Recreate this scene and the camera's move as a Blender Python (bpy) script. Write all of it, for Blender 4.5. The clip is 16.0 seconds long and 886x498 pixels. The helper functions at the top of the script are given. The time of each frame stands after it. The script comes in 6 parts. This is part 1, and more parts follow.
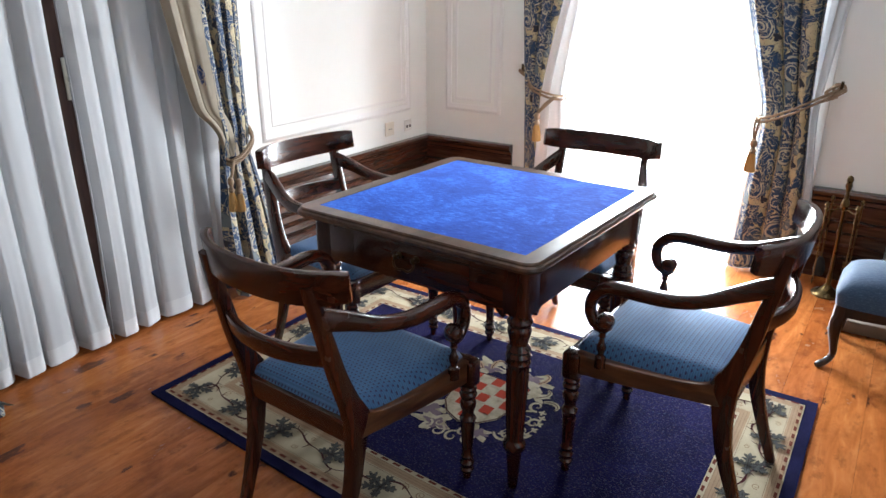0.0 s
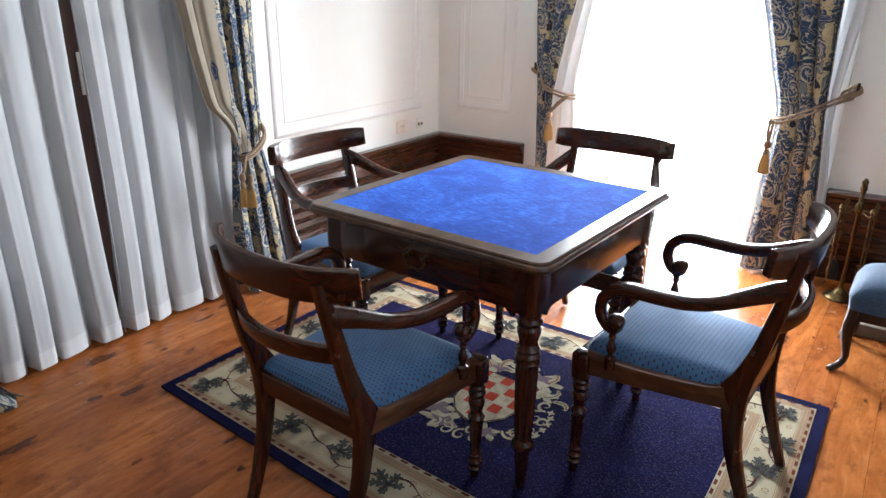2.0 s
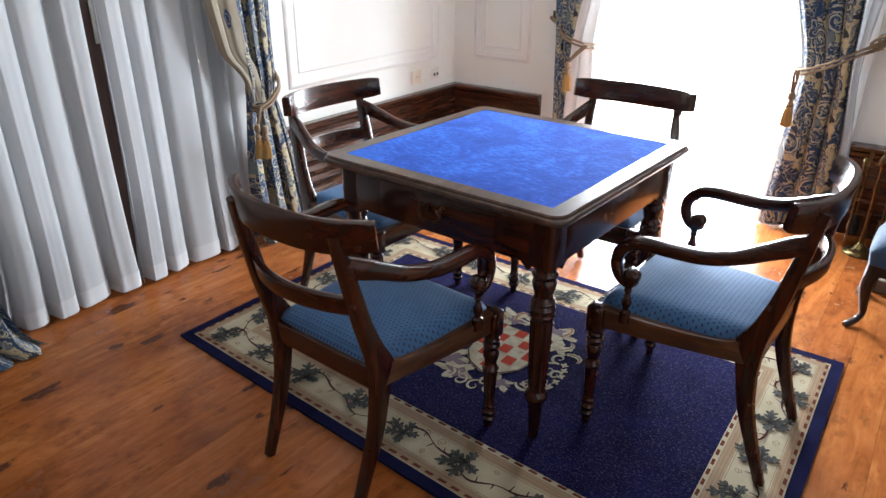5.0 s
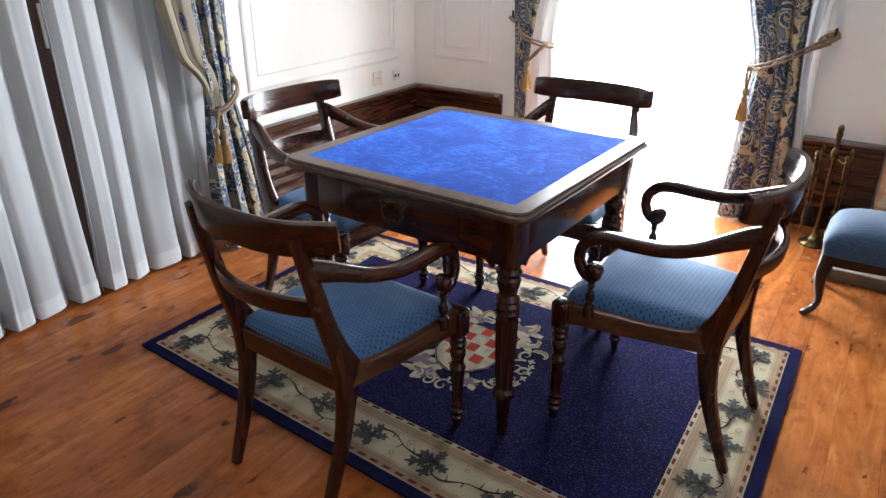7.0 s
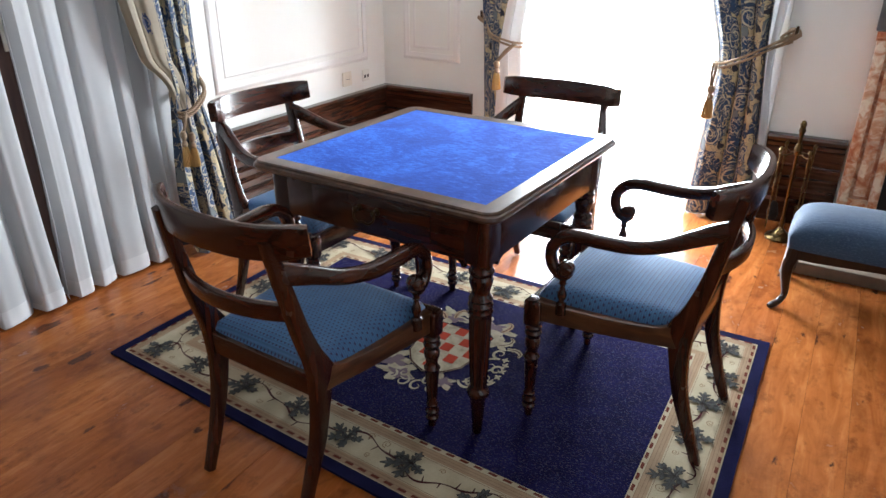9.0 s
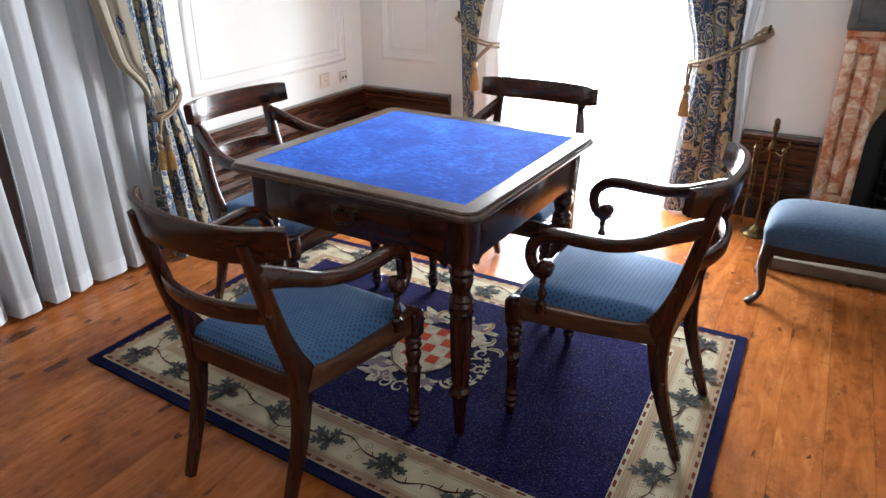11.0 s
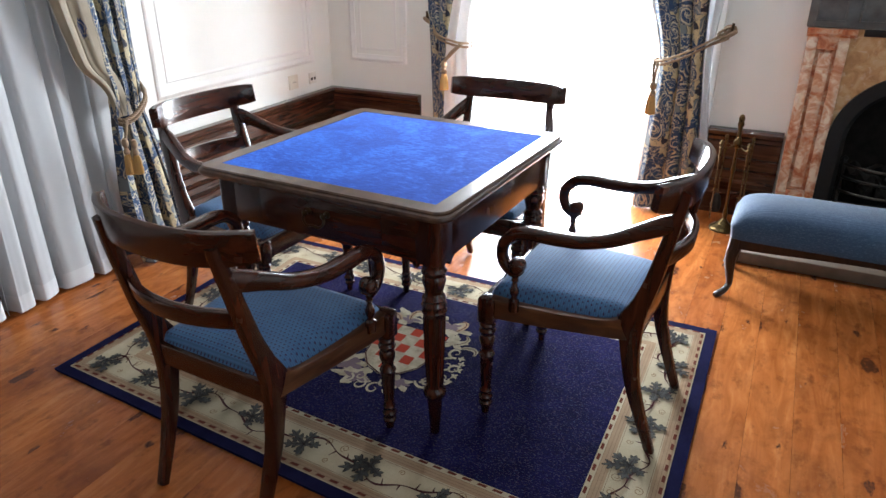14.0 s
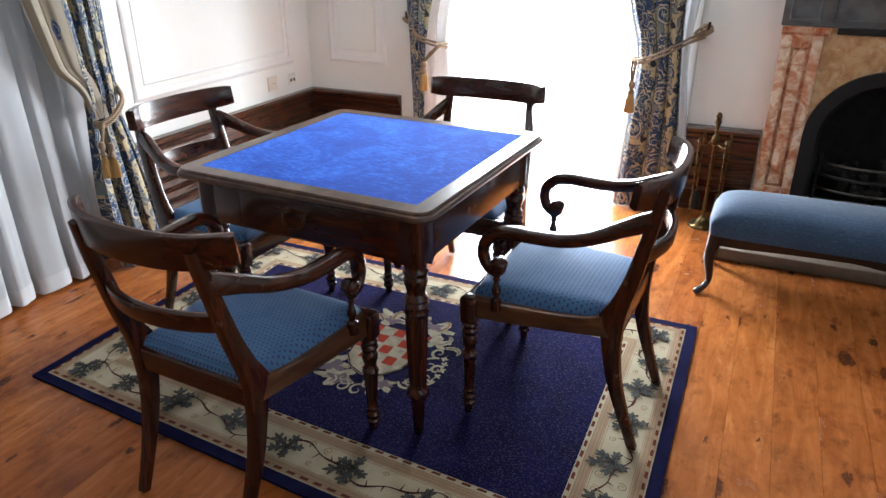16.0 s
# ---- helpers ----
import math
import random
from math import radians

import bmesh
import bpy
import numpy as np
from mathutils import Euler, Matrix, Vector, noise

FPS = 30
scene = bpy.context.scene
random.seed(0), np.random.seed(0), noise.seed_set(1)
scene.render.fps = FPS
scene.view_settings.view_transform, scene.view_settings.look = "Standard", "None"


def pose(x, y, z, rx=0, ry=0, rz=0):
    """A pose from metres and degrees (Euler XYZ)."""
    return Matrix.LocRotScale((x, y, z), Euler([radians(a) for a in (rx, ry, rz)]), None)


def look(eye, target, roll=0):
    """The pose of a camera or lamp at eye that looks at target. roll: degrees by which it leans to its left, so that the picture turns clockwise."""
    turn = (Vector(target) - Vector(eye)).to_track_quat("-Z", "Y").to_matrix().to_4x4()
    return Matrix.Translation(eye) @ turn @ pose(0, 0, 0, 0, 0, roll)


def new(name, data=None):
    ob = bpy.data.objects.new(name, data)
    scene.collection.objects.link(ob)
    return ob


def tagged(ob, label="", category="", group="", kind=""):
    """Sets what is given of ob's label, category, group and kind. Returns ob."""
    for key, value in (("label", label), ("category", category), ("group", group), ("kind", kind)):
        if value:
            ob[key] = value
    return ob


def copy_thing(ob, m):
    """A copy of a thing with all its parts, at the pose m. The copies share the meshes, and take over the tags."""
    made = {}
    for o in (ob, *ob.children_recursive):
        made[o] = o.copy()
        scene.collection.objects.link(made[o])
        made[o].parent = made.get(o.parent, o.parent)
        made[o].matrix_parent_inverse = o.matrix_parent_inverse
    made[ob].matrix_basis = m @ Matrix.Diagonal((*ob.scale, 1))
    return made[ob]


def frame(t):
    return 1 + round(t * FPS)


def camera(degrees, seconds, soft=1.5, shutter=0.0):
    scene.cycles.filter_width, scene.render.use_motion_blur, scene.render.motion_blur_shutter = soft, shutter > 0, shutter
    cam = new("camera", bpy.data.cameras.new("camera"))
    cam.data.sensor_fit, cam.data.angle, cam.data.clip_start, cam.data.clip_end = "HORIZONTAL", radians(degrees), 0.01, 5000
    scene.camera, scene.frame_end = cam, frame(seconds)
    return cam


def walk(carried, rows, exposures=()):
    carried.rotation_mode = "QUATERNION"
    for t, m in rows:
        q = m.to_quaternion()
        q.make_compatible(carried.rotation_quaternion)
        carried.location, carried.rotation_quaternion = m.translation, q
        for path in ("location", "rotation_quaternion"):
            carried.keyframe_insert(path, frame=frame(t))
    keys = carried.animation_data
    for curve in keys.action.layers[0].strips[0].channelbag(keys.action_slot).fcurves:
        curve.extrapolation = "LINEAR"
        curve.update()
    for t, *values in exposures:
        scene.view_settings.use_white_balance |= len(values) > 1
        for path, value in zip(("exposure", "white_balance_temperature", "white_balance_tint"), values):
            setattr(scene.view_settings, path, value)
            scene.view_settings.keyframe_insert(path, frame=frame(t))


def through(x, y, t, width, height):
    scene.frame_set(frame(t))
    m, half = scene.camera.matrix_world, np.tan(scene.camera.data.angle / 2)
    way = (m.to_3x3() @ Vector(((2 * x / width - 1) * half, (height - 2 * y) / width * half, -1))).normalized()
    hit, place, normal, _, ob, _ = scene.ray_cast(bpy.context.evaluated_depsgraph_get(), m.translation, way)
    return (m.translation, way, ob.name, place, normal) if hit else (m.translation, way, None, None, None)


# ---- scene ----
cam = camera(65.26, 16.0)
PATH = [
    (0, (-0.0005, -0.0057, 1.3875), (-1.0386, 1.5518, 0.6828), 0.14),
    (0.5, (0.0009, -0.0044, 1.3888), (-1.0155, 1.5665, 0.6822), 0.12),
    (1, (0.0020, -0.0037, 1.3879), (-0.9945, 1.5801, 0.6817), 0.12),
    (1.5, (0.0020, -0.0038, 1.3895), (-0.9748, 1.5917, 0.6821), 0.14),
    (1.6, (0.0020, -0.0038, 1.3895), (-0.9722, 1.5932, 0.6821), 0.14),
    (1.7, (0.0019, -0.0038, 1.3895), (-0.9721, 1.5930, 0.6813), 0.15),
    (1.8, (0.0010, -0.0040, 1.3893), (-0.9905, 1.5820, 0.6812), 0.22),
    (1.9, (-0.0017, -0.0045, 1.3887), (-1.0397, 1.5505, 0.6786), 0.44),
    (2, (-0.0031, -0.0048, 1.3884), (-1.0635, 1.5348, 0.6774), 0.55),
    (2.1, (-0.0036, -0.0052, 1.3877), (-1.0664, 1.5320, 0.6755), 0.56),
    (2.2, (-0.0040, -0.0056, 1.3871), (-1.0706, 1.5284, 0.6736), 0.56),
    (2.3, (-0.0045, -0.0060, 1.3864), (-1.0713, 1.5225, 0.6613), 0.57),
    (2.4, (-0.0049, -0.0064, 1.3858), (-1.0668, 1.5078, 0.6244), 0.57),
    (2.5, (-0.0054, -0.0068, 1.3851), (-1.0642, 1.4986, 0.6023), 0.58),
    (3, (-0.0106, -0.0049, 1.3847), (-1.0973, 1.4618, 0.5674), 0.75),
    (3.5, (-0.0141, -0.0043, 1.3844), (-1.1393, 1.4274, 0.5572), 0.89),
    (4, (-0.0127, -0.0072, 1.3788), (-1.1589, 1.4059, 0.5486), 0.42),
    (4.1, (-0.0157, -0.0070, 1.3848), (-1.1567, 1.4081, 0.5508), 0.45),
    (4.2, (-0.0187, -0.0068, 1.3908), (-1.1002, 1.4528, 0.5542), 0.49),
    (4.45, (-0.0152, -0.0054, 1.3888), (-1.0881, 1.4608, 0.5525), 0.46),
    (6.5, (-0.0027, -0.0002, 1.3816), (-1.0041, 1.5171, 0.5482), 0.22),
    (7, (-0.0008, 0.0005, 1.3800), (-0.9863, 1.5292, 0.5482), 0.18),
    (7.5, (-0.0006, 0.0011, 1.3833), (-0.9693, 1.5395, 0.5497), 0.18),
    (8, (0.0021, 0.0017, 1.3818), (-0.9504, 1.5510, 0.5498), 0.15),
    (8.5, (0.0008, 0.0024, 1.3817), (-0.9345, 1.5620, 0.5493), 0.15),
    (9, (0.0020, 0.0039, 1.3815), (-0.9183, 1.5725, 0.5494), 0.15),
    (11.5, (0.0071, 0.0047, 1.3806), (-0.8548, 1.6074, 0.5509), 0.07),
    (12, (0.0089, 0.0055, 1.3807), (-0.8413, 1.6143, 0.5508), 0.06),
    (12.5, (0.0089, 0.0053, 1.3813), (-0.8302, 1.6200, 0.5514), 0.03),
    (13, (0.0086, 0.0055, 1.3804), (-0.8187, 1.6264, 0.5510), 0.00),
    (13.5, (0.0100, 0.0064, 1.3801), (-0.8078, 1.6324, 0.5510), -0.01),
    (14, (0.0098, 0.0059, 1.3794), (-0.7961, 1.6380, 0.5508), -0.04),
    (14.5, (0.0108, 0.0064, 1.3813), (-0.7843, 1.6434, 0.5516), -0.05),
    (15, (0.0106, 0.0075, 1.3809), (-0.7725, 1.6502, 0.5512), -0.07),
    (15.5, (0.0114, 0.0069, 1.3801), (-0.7603, 1.6554, 0.5512), -0.06),
    (16, (0.0139, 0.0075, 1.3797), (-0.7475, 1.6609, 0.5513), -0.13),
]
walk(cam, [(t, look(eye, target, roll)) for t, eye, target, roll in PATH])

# ---- light ----
world = bpy.data.worlds.new("sky")
scene.world = world
world.use_nodes = True
wn = world.node_tree
sky = wn.nodes.new("ShaderNodeTexSky")
sky.sky_type = "NISHITA"
sky.sun_disc = False
sky.sun_elevation, sky.sun_rotation = radians(48), radians(20)
wn.links.new(sky.outputs[0], wn.nodes["Background"].inputs[0])
wn.nodes["Background"].inputs[1].default_value = 0.12
scene.view_settings.exposure = -0.08


def area(name, place, aim, w, h, power, colour):
    d = bpy.data.lights.new(name, "AREA")
    d.shape, d.size, d.size_y, d.energy, d.color = "RECTANGLE", w, h, power, colour
    ob = new(name, d)
    ob.matrix_world = look(place, aim)
    return ob


# daylight standing in the north and west window openings
area("daylight_north", (-1.125, 4.18, 1.12), (0.7, 1.2, 0.55), 1.36, 2.1, 432, (0.80, 0.905, 1.0))
area("daylight_west", (-3.15, 1.37, 1.25), (0, 1.37, 0.9), 1.1, 2.3, 3.6, (0.90, 0.96, 1.0))
# added fill lamp on the unseen east side, no window known there
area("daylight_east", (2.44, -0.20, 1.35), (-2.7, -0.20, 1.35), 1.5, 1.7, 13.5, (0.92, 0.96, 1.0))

YB, XL, ROOM_R, ROOM_S, TOP = 3.84, -2.70, 2.30, -3.60, 2.90
TH = 0.35

# ---- materials ----
class Nodes:
    """A short hand for a node material."""

    def __init__(self, name):
        self.mat = bpy.data.materials.new(name)
        self.mat.use_nodes = True
        self.t = self.mat.node_tree
        self.bsdf = self.t.nodes["Principled BSDF"]
        self.out = self.t.nodes["Material Output"]

    def put(self, socket, value):
        if isinstance(value, bpy.types.NodeSocket):
            self.t.links.new(value, socket)
        elif isinstance(value, tuple) and len(value) == 3 and socket.type == "RGBA":
            socket.default_value = (*value, 1)
        else:
            socket.default_value = value

    def node(self, kind, *values, **fields):
        n = self.t.nodes.new(kind)
        for k, v in fields.items():
            if k == "op":
                n.operation = v
            elif k == "feature":
                n.feature = v
            elif k == "dims":
                n.noise_dimensions = v
        for i, v in enumerate(values):
            if v is not None:
                self.put(n.inputs[i], v)
        return n

    def math(self, op, a, b=0.0, c=None):
        n = self.node("ShaderNodeMath", a, b, op=op)
        if c is not None:
            self.put(n.inputs[2], c)
        return n.outputs[0]

    def coords(self, kind="Object", scale=(1, 1, 1), shift=None):
        c = self.t.nodes.new("ShaderNodeTexCoord").outputs[kind]
        m = self.node("ShaderNodeMapping", c)
        m.inputs["Scale"].default_value = scale
        if shift is not None:
            self.put(m.inputs["Location"], shift)
        return m.outputs[0]

    def noise(self, vec, scale, detail=4.0, rough=0.55, distort=0.0):
        n = self.t.nodes.new("ShaderNodeTexNoise")
        self.put(n.inputs["Vector"], vec)
        n.inputs["Scale"].default_value, n.inputs["Detail"].default_value = scale, detail
        n.inputs["Roughness"].default_value, n.inputs["Distortion"].default_value = rough, distort
        return n

    def ramp(self, fac, *stops):
        n = self.t.nodes.new("ShaderNodeValToRGB")
        self.put(n.inputs[0], fac)
        e = n.color_ramp.elements
        while len(e) < len(stops):
            e.new(0.5)
        for el, (p, c) in zip(e, stops):
            el.position = p
            el.color = (*c, 1) if isinstance(c, tuple) else (c, c, c, 1)
        return n.outputs[0]

    def mix(self, fac, a, b, how="MIX"):
        n = self.t.nodes.new("ShaderNodeMix")
        n.data_type, n.blend_type = "RGBA", how
        self.put(n.inputs[0], fac)
        self.put(n.inputs[6], a)
        self.put(n.inputs[7], b)
        return n.outputs[2]

    def bump(self, height, strength=0.2, distance=0.002):
        n = self.t.nodes.new("ShaderNodeBump")
        n.inputs["Strength"].default_value, n.inputs["Distance"].default_value = strength, distance
        self.put(n.inputs["Height"], height)
        self.put(self.bsdf.inputs["Normal"], n.outputs[0])

    def set(self, **values):
        for k, v in values.items():
            self.put(self.bsdf.inputs[k.replace("_", " ")], v)
        return self.mat


def make_wood(name, dark, mid, light, scale, rough=0.3, coat=0.3, stretch=(8, 8, 1)):
    n = Nodes(name)
    rnd = n.t.nodes.new("ShaderNodeObjectInfo").outputs["Random"]
    v = n.coords("Object", stretch, n.node("ShaderNodeCombineXYZ", n.math("MULTIPLY", rnd, 7.0), n.math("MULTIPLY", rnd, 13.0), rnd).outputs[0])
    g = n.noise(v, scale, 4, 0.5, 0.6).outputs[0]
    big = n.noise(n.coords("Object"), 9, 3).outputs[0]
    c = n.ramp(g, (0.28, dark), (0.52, mid), (0.75, light))
    c = n.mix(n.math("MULTIPLY", big, 0.5), c, dark)
    n.bump(g, 0.004, 0.001)
    r = n.math("ADD", n.math("MULTIPLY", n.noise(n.coords("Object"), 14, 3).outputs[0], 0.12), rough - 0.06)
    return n.set(Base_Color=c, Roughness=r, Specular_IOR_Level=0.32, Coat_Weight=coat, Coat_Roughness=0.15)


MAHOGANY_TONES = ((0.019, 0.0042, 0.0021), (0.040, 0.0090, 0.0041), (0.078, 0.0180, 0.0070), 5, 0.25, 0.32)
MAHOGANY = make_wood("mahogany", *MAHOGANY_TONES)
# the same wood with its grain along x or y
MAHOGANY_X = make_wood("mahogany_along", *MAHOGANY_TONES, (1, 8, 8))
MAHOGANY_Y = make_wood("mahogany_across", *MAHOGANY_TONES, (8, 1, 8))
# side-rail mahogany with the light it catches put into the colour
RAIL_WOOD_LIT = make_wood("lit_rail_wood", (0.034, 0.012, 0.0052), (0.085, 0.032, 0.0135), (0.15, 0.064, 0.026), 5, 0.30, 0.3, (8, 1, 8))
# stool mahogany darkened to give legs and rails their backlit shade
STOOL_WOOD_SHADED = make_wood("shaded_stool_wood", (0.008, 0.003, 0.002), (0.016, 0.006, 0.004), (0.028, 0.0105, 0.0065), 5, 0.34, 0.2)
# table border mahogany, its brown-grey reflected sheen mixed into the base colour
MAHOGANY_SHEEN = make_wood("mahogany_border_sheen", (0.035, 0.016, 0.009), (0.075, 0.036, 0.02), (0.13, 0.065, 0.036), 4, 0.34, 0.35, (6, 1.5, 6))
WAINSCOT = make_wood("wainscot_wood", (0.026, 0.0082, 0.0046), (0.068, 0.0245, 0.0138), (0.125, 0.05, 0.029), 4, 0.24, 0.45, (1.2, 1.2, 16))


WINDOW_WOOD = make_wood("window_wood", (0.05, 0.022, 0.017), (0.085, 0.04, 0.03), (0.12, 0.06, 0.045), 4, 0.4, 0.1)


def make_pine():
    n = Nodes("pine_board")
    rnd = n.t.nodes.new("ShaderNodeObjectInfo").outputs["Random"]
    sh = n.node("ShaderNodeCombineXYZ", n.math("MULTIPLY", rnd, 5.0), n.math("MULTIPLY", rnd, 37.0), n.math("MULTIPLY", rnd, 11.0)).outputs[0]
    g = n.noise(n.coords("Object", (9, 1.3, 1), sh), 2.2, 5, 0.6, 1.6).outputs[0]
    fine = n.noise(n.coords("Object", (60, 5, 1), sh), 3, 4).outputs[0]
    c = n.ramp(g, (0.25, (0.25, 0.066, 0.015)), (0.5, (0.36, 0.110, 0.028)), (0.75, (0.47, 0.170, 0.050)))
    c = n.mix(n.math("MULTIPLY", fine, 0.22), c, (0.22, 0.055, 0.012))
    # worn and stained patches of the varnish, across the grain as well
    patch = n.noise(n.coords("Object", (2.6, 1.5, 1), sh), 2.6, 6, 0.68, 0.5).outputs[0]
    c = n.mix(n.ramp(patch, (0.45, 0.0), (0.70, 0.75)), c, (0.15, 0.036, 0.010))
    blot = n.noise(n.coords("Object", (7, 4, 1), sh), 3.0, 5, 0.7).outputs[0]
    c = n.mix(n.ramp(blot, (0.54, 0.0), (0.70, 0.65)), c, (0.12, 0.030, 0.010))
    tone = n.ramp(rnd, (0.0, (0.80, 0.74, 0.70)), (0.35, (1.0, 1.02, 0.98)), (0.7, (0.92, 0.87, 0.84)), (1.0, (1.10, 1.16, 1.16)))
    c = n.mix(1.0, c, tone, "MULTIPLY")
    # knots: sparse dark ovals
    kv = n.coords("Object", (9.0, 5.0, 1), sh)
    wob = n.noise(n.coords("Object", (26, 11, 1), sh), 1.6, 4, 0.65).outputs[1]
    vor = n.t.nodes.new("ShaderNodeTexVoronoi")
    vor.voronoi_dimensions = "2D"
    mixv = n.t.nodes.new("ShaderNodeMix")
    mixv.data_type = "VECTOR"
    mixv.inputs[0].default_value = 0.32
    n.put(mixv.inputs[4], kv)
    n.put(mixv.inputs[5], wob)
    n.put(vor.inputs["Vector"], mixv.outputs[1])
    vor.inputs["Scale"].default_value = 1.0
    sel = n.node("ShaderNodeSeparateColor", vor.outputs["Color"]).outputs[0]
    size = n.math("MULTIPLY", n.math("SUBTRACT", sel, 0.52), 0.44)
    k = n.math("SMOOTH_MIN", 1.0, n.math("MAXIMUM", 0.0, n.math("MULTIPLY", n.math("SUBTRACT", size, vor.outputs["Distance"]), 30.0)), 0.05)
    broken = n.ramp(n.noise(n.coords("Object", (30, 14, 1), sh), 3.0, 4, 0.7).outputs[0], (0.36, 0.6), (0.52, 1.0))
    c = n.mix(n.math("MULTIPLY", k, broken), c, (0.028, 0.016, 0.012))
    ring = n.math("MAXIMUM", 0.0, n.math("MULTIPLY", n.math("SUBTRACT", n.math("MULTIPLY", size, 1.45), vor.outputs["Distance"]), 9.0))
    c = n.mix(n.math("MULTIPLY", n.math("MINIMUM", ring, 1.0), 0.35), c, (0.16, 0.04, 0.012))
    r = n.math("ADD", n.math("MULTIPLY", patch, 0.16), 0.17)
    n.bump(n.math("ADD", g, n.math("MULTIPLY", fine, 0.4)), 0.03, 0.001)
    return n.set(Base_Color=c, Roughness=r, Specular_IOR_Level=0.24)


PINE = make_pine()


def make_paint(name, a, b, rough=0.55):
    n = Nodes(name)
    big = n.noise(n.coords("Object"), 1.7, 5, 0.6).outputs[0]
    fine = n.noise(n.coords("Object"), 160, 3).outputs[0]
    n.bump(n.math("ADD", n.math("MULTIPLY", big, 2.0), fine), 0.08, 0.001)
    return n.set(Base_Color=n.ramp(big, (0.3, a), (0.7, b)), Roughness=rough)


PLASTER = make_paint("white_plaster", (0.82, 0.83, 0.80), (0.86, 0.87, 0.845))
# mid tone chosen to hold down light bounced off the unseen south wall
PLASTER_LOW_BOUNCE = make_paint("low_bounce_plaster", (0.33, 0.27, 0.21), (0.38, 0.31, 0.24))
TRIM = make_paint("white_gloss_paint", (0.80, 0.80, 0.79), (0.84, 0.84, 0.83), 0.4)
PLASTIC = make_paint("cream_plastic", (0.74, 0.70, 0.61), (0.78, 0.74, 0.65), 0.35)
PLASTIC_W = make_paint("white_plastic", (0.72, 0.71, 0.67), (0.76, 0.75, 0.71), 0.35)
DARK = make_paint("dark_hole", (0.02, 0.02, 0.02), (0.03, 0.03, 0.03), 0.6)


def make_felt():
    n = Nodes("blue_baize")
    a = n.noise(n.coords("Object"), 5, 6, 0.7, 0.8).outputs[0]
    b = n.noise(n.coords("Object", (1, 2.0, 1)), 42, 5, 0.75, 0.7).outputs[0]
    m = n.math("ADD", n.math("MULTIPLY", a, 0.5), n.math("MULTIPLY", b, 0.5))
    c = n.ramp(m, (0.40, (0.003, 0.026, 0.26)), (0.5, (0.007, 0.056, 0.40)), (0.61, (0.030, 0.145, 0.66)))
    f = n.noise(n.coords("Object"), 420, 2).outputs[0]
    n.bump(f, 0.25, 0.001)
    return n.set(Base_Color=c, Roughness=0.9, Specular_IOR_Level=0.08, Sheen_Weight=0.25, Sheen_Roughness=0.45, Sheen_Tint=(0.25, 0.46, 1.0))


FELT = make_felt()


def make_seat(name, pitch=0.0125):
    """Blue cloth woven with rows of small dark dots and fine ribs."""
    n = Nodes(name)
    s = n.node("ShaderNodeSeparateXYZ", n.coords("Object", (1 / pitch, 1 / pitch, 1)))
    row = n.math("FLOOR", s.outputs[1])
    sx = n.math("ADD", s.outputs[0], n.math("MULTIPLY", n.math("MODULO", row, 2.0), 0.5))
    fx = n.math("SUBTRACT", n.math("FRACT", sx), 0.5)
    fy = n.math("SUBTRACT", n.math("FRACT", s.outputs[1]), 0.5)
    d = n.math("SQRT", n.math("ADD", n.math("MULTIPLY", fx, fx), n.math("MULTIPLY", fy, fy)))
    dot = n.math("LESS_THAN", d, 0.20)
    rib = n.math("SINE", n.math("MULTIPLY", s.outputs[1], math.tau * 2))
    big = n.noise(n.coords("Object"), 14, 4).outputs[0]
    base = n.ramp(big, (0.3, (0.038, 0.118, 0.265)), (0.7, (0.058, 0.162, 0.335)))
    base = n.mix(n.math("MULTIPLY", n.math("ADD", rib, 1.0), 0.24), base, (0.014, 0.055, 0.13))
    c = n.mix(dot, base, (0.022, 0.018, 0.075))
    w = n.noise(n.coords("Object"), 700, 2).outputs[0]
    n.bump(n.math("ADD", n.math("ADD", n.math("MULTIPLY", rib, 0.25), w), n.math("MULTIPLY", dot, -0.5)), 0.35, 0.001)
    return n.set(Base_Color=c, Roughness=0.8, Sheen_Weight=0.08, Sheen_Roughness=0.5)


SEAT = make_seat("dotted_blue_cloth")


def make_ribbed():
    n = Nodes("ribbed_blue_cloth")
    s = n.node("ShaderNodeSeparateXYZ", n.coords("Object"))
    rib = n.math("SINE", n.math("MULTIPLY", n.math("SUBTRACT", s.outputs[1], s.outputs[2]), math.tau / 0.0085))
    big = n.noise(n.coords("Object"), 9, 4).outputs[0]
    base = n.ramp(big, (0.3, (0.011, 0.036, 0.088)), (0.7, (0.017, 0.053, 0.112)))
    c = n.mix(n.math("MULTIPLY", n.math("ADD", rib, 1.0), 0.22), base, (0.011, 0.04, 0.095))
    worn = n.ramp(n.noise(n.coords("Object", (1, 3, 3)), 5, 5, 0.7).outputs[0], (0.58, 0.0), (0.75, 0.5))
    c = n.mix(worn, c, (0.07, 0.14, 0.22))
    fleck = n.noise(n.coords("Object", (1, 2, 2)), 95, 4, 0.75).outputs[0]
    c = n.mix(n.ramp(fleck, (0.5, 0.0), (0.72, 0.55)), c, (0.085, 0.15, 0.22))
    n.bump(n.math("ADD", n.math("MULTIPLY", rib, 0.4), n.noise(n.coords("Object"), 600, 2).outputs[0]), 0.3, 0.001)
    return n.set(Base_Color=c, Roughness=0.8, Sheen_Weight=0.2)


BENCH_CLOTH = make_ribbed()


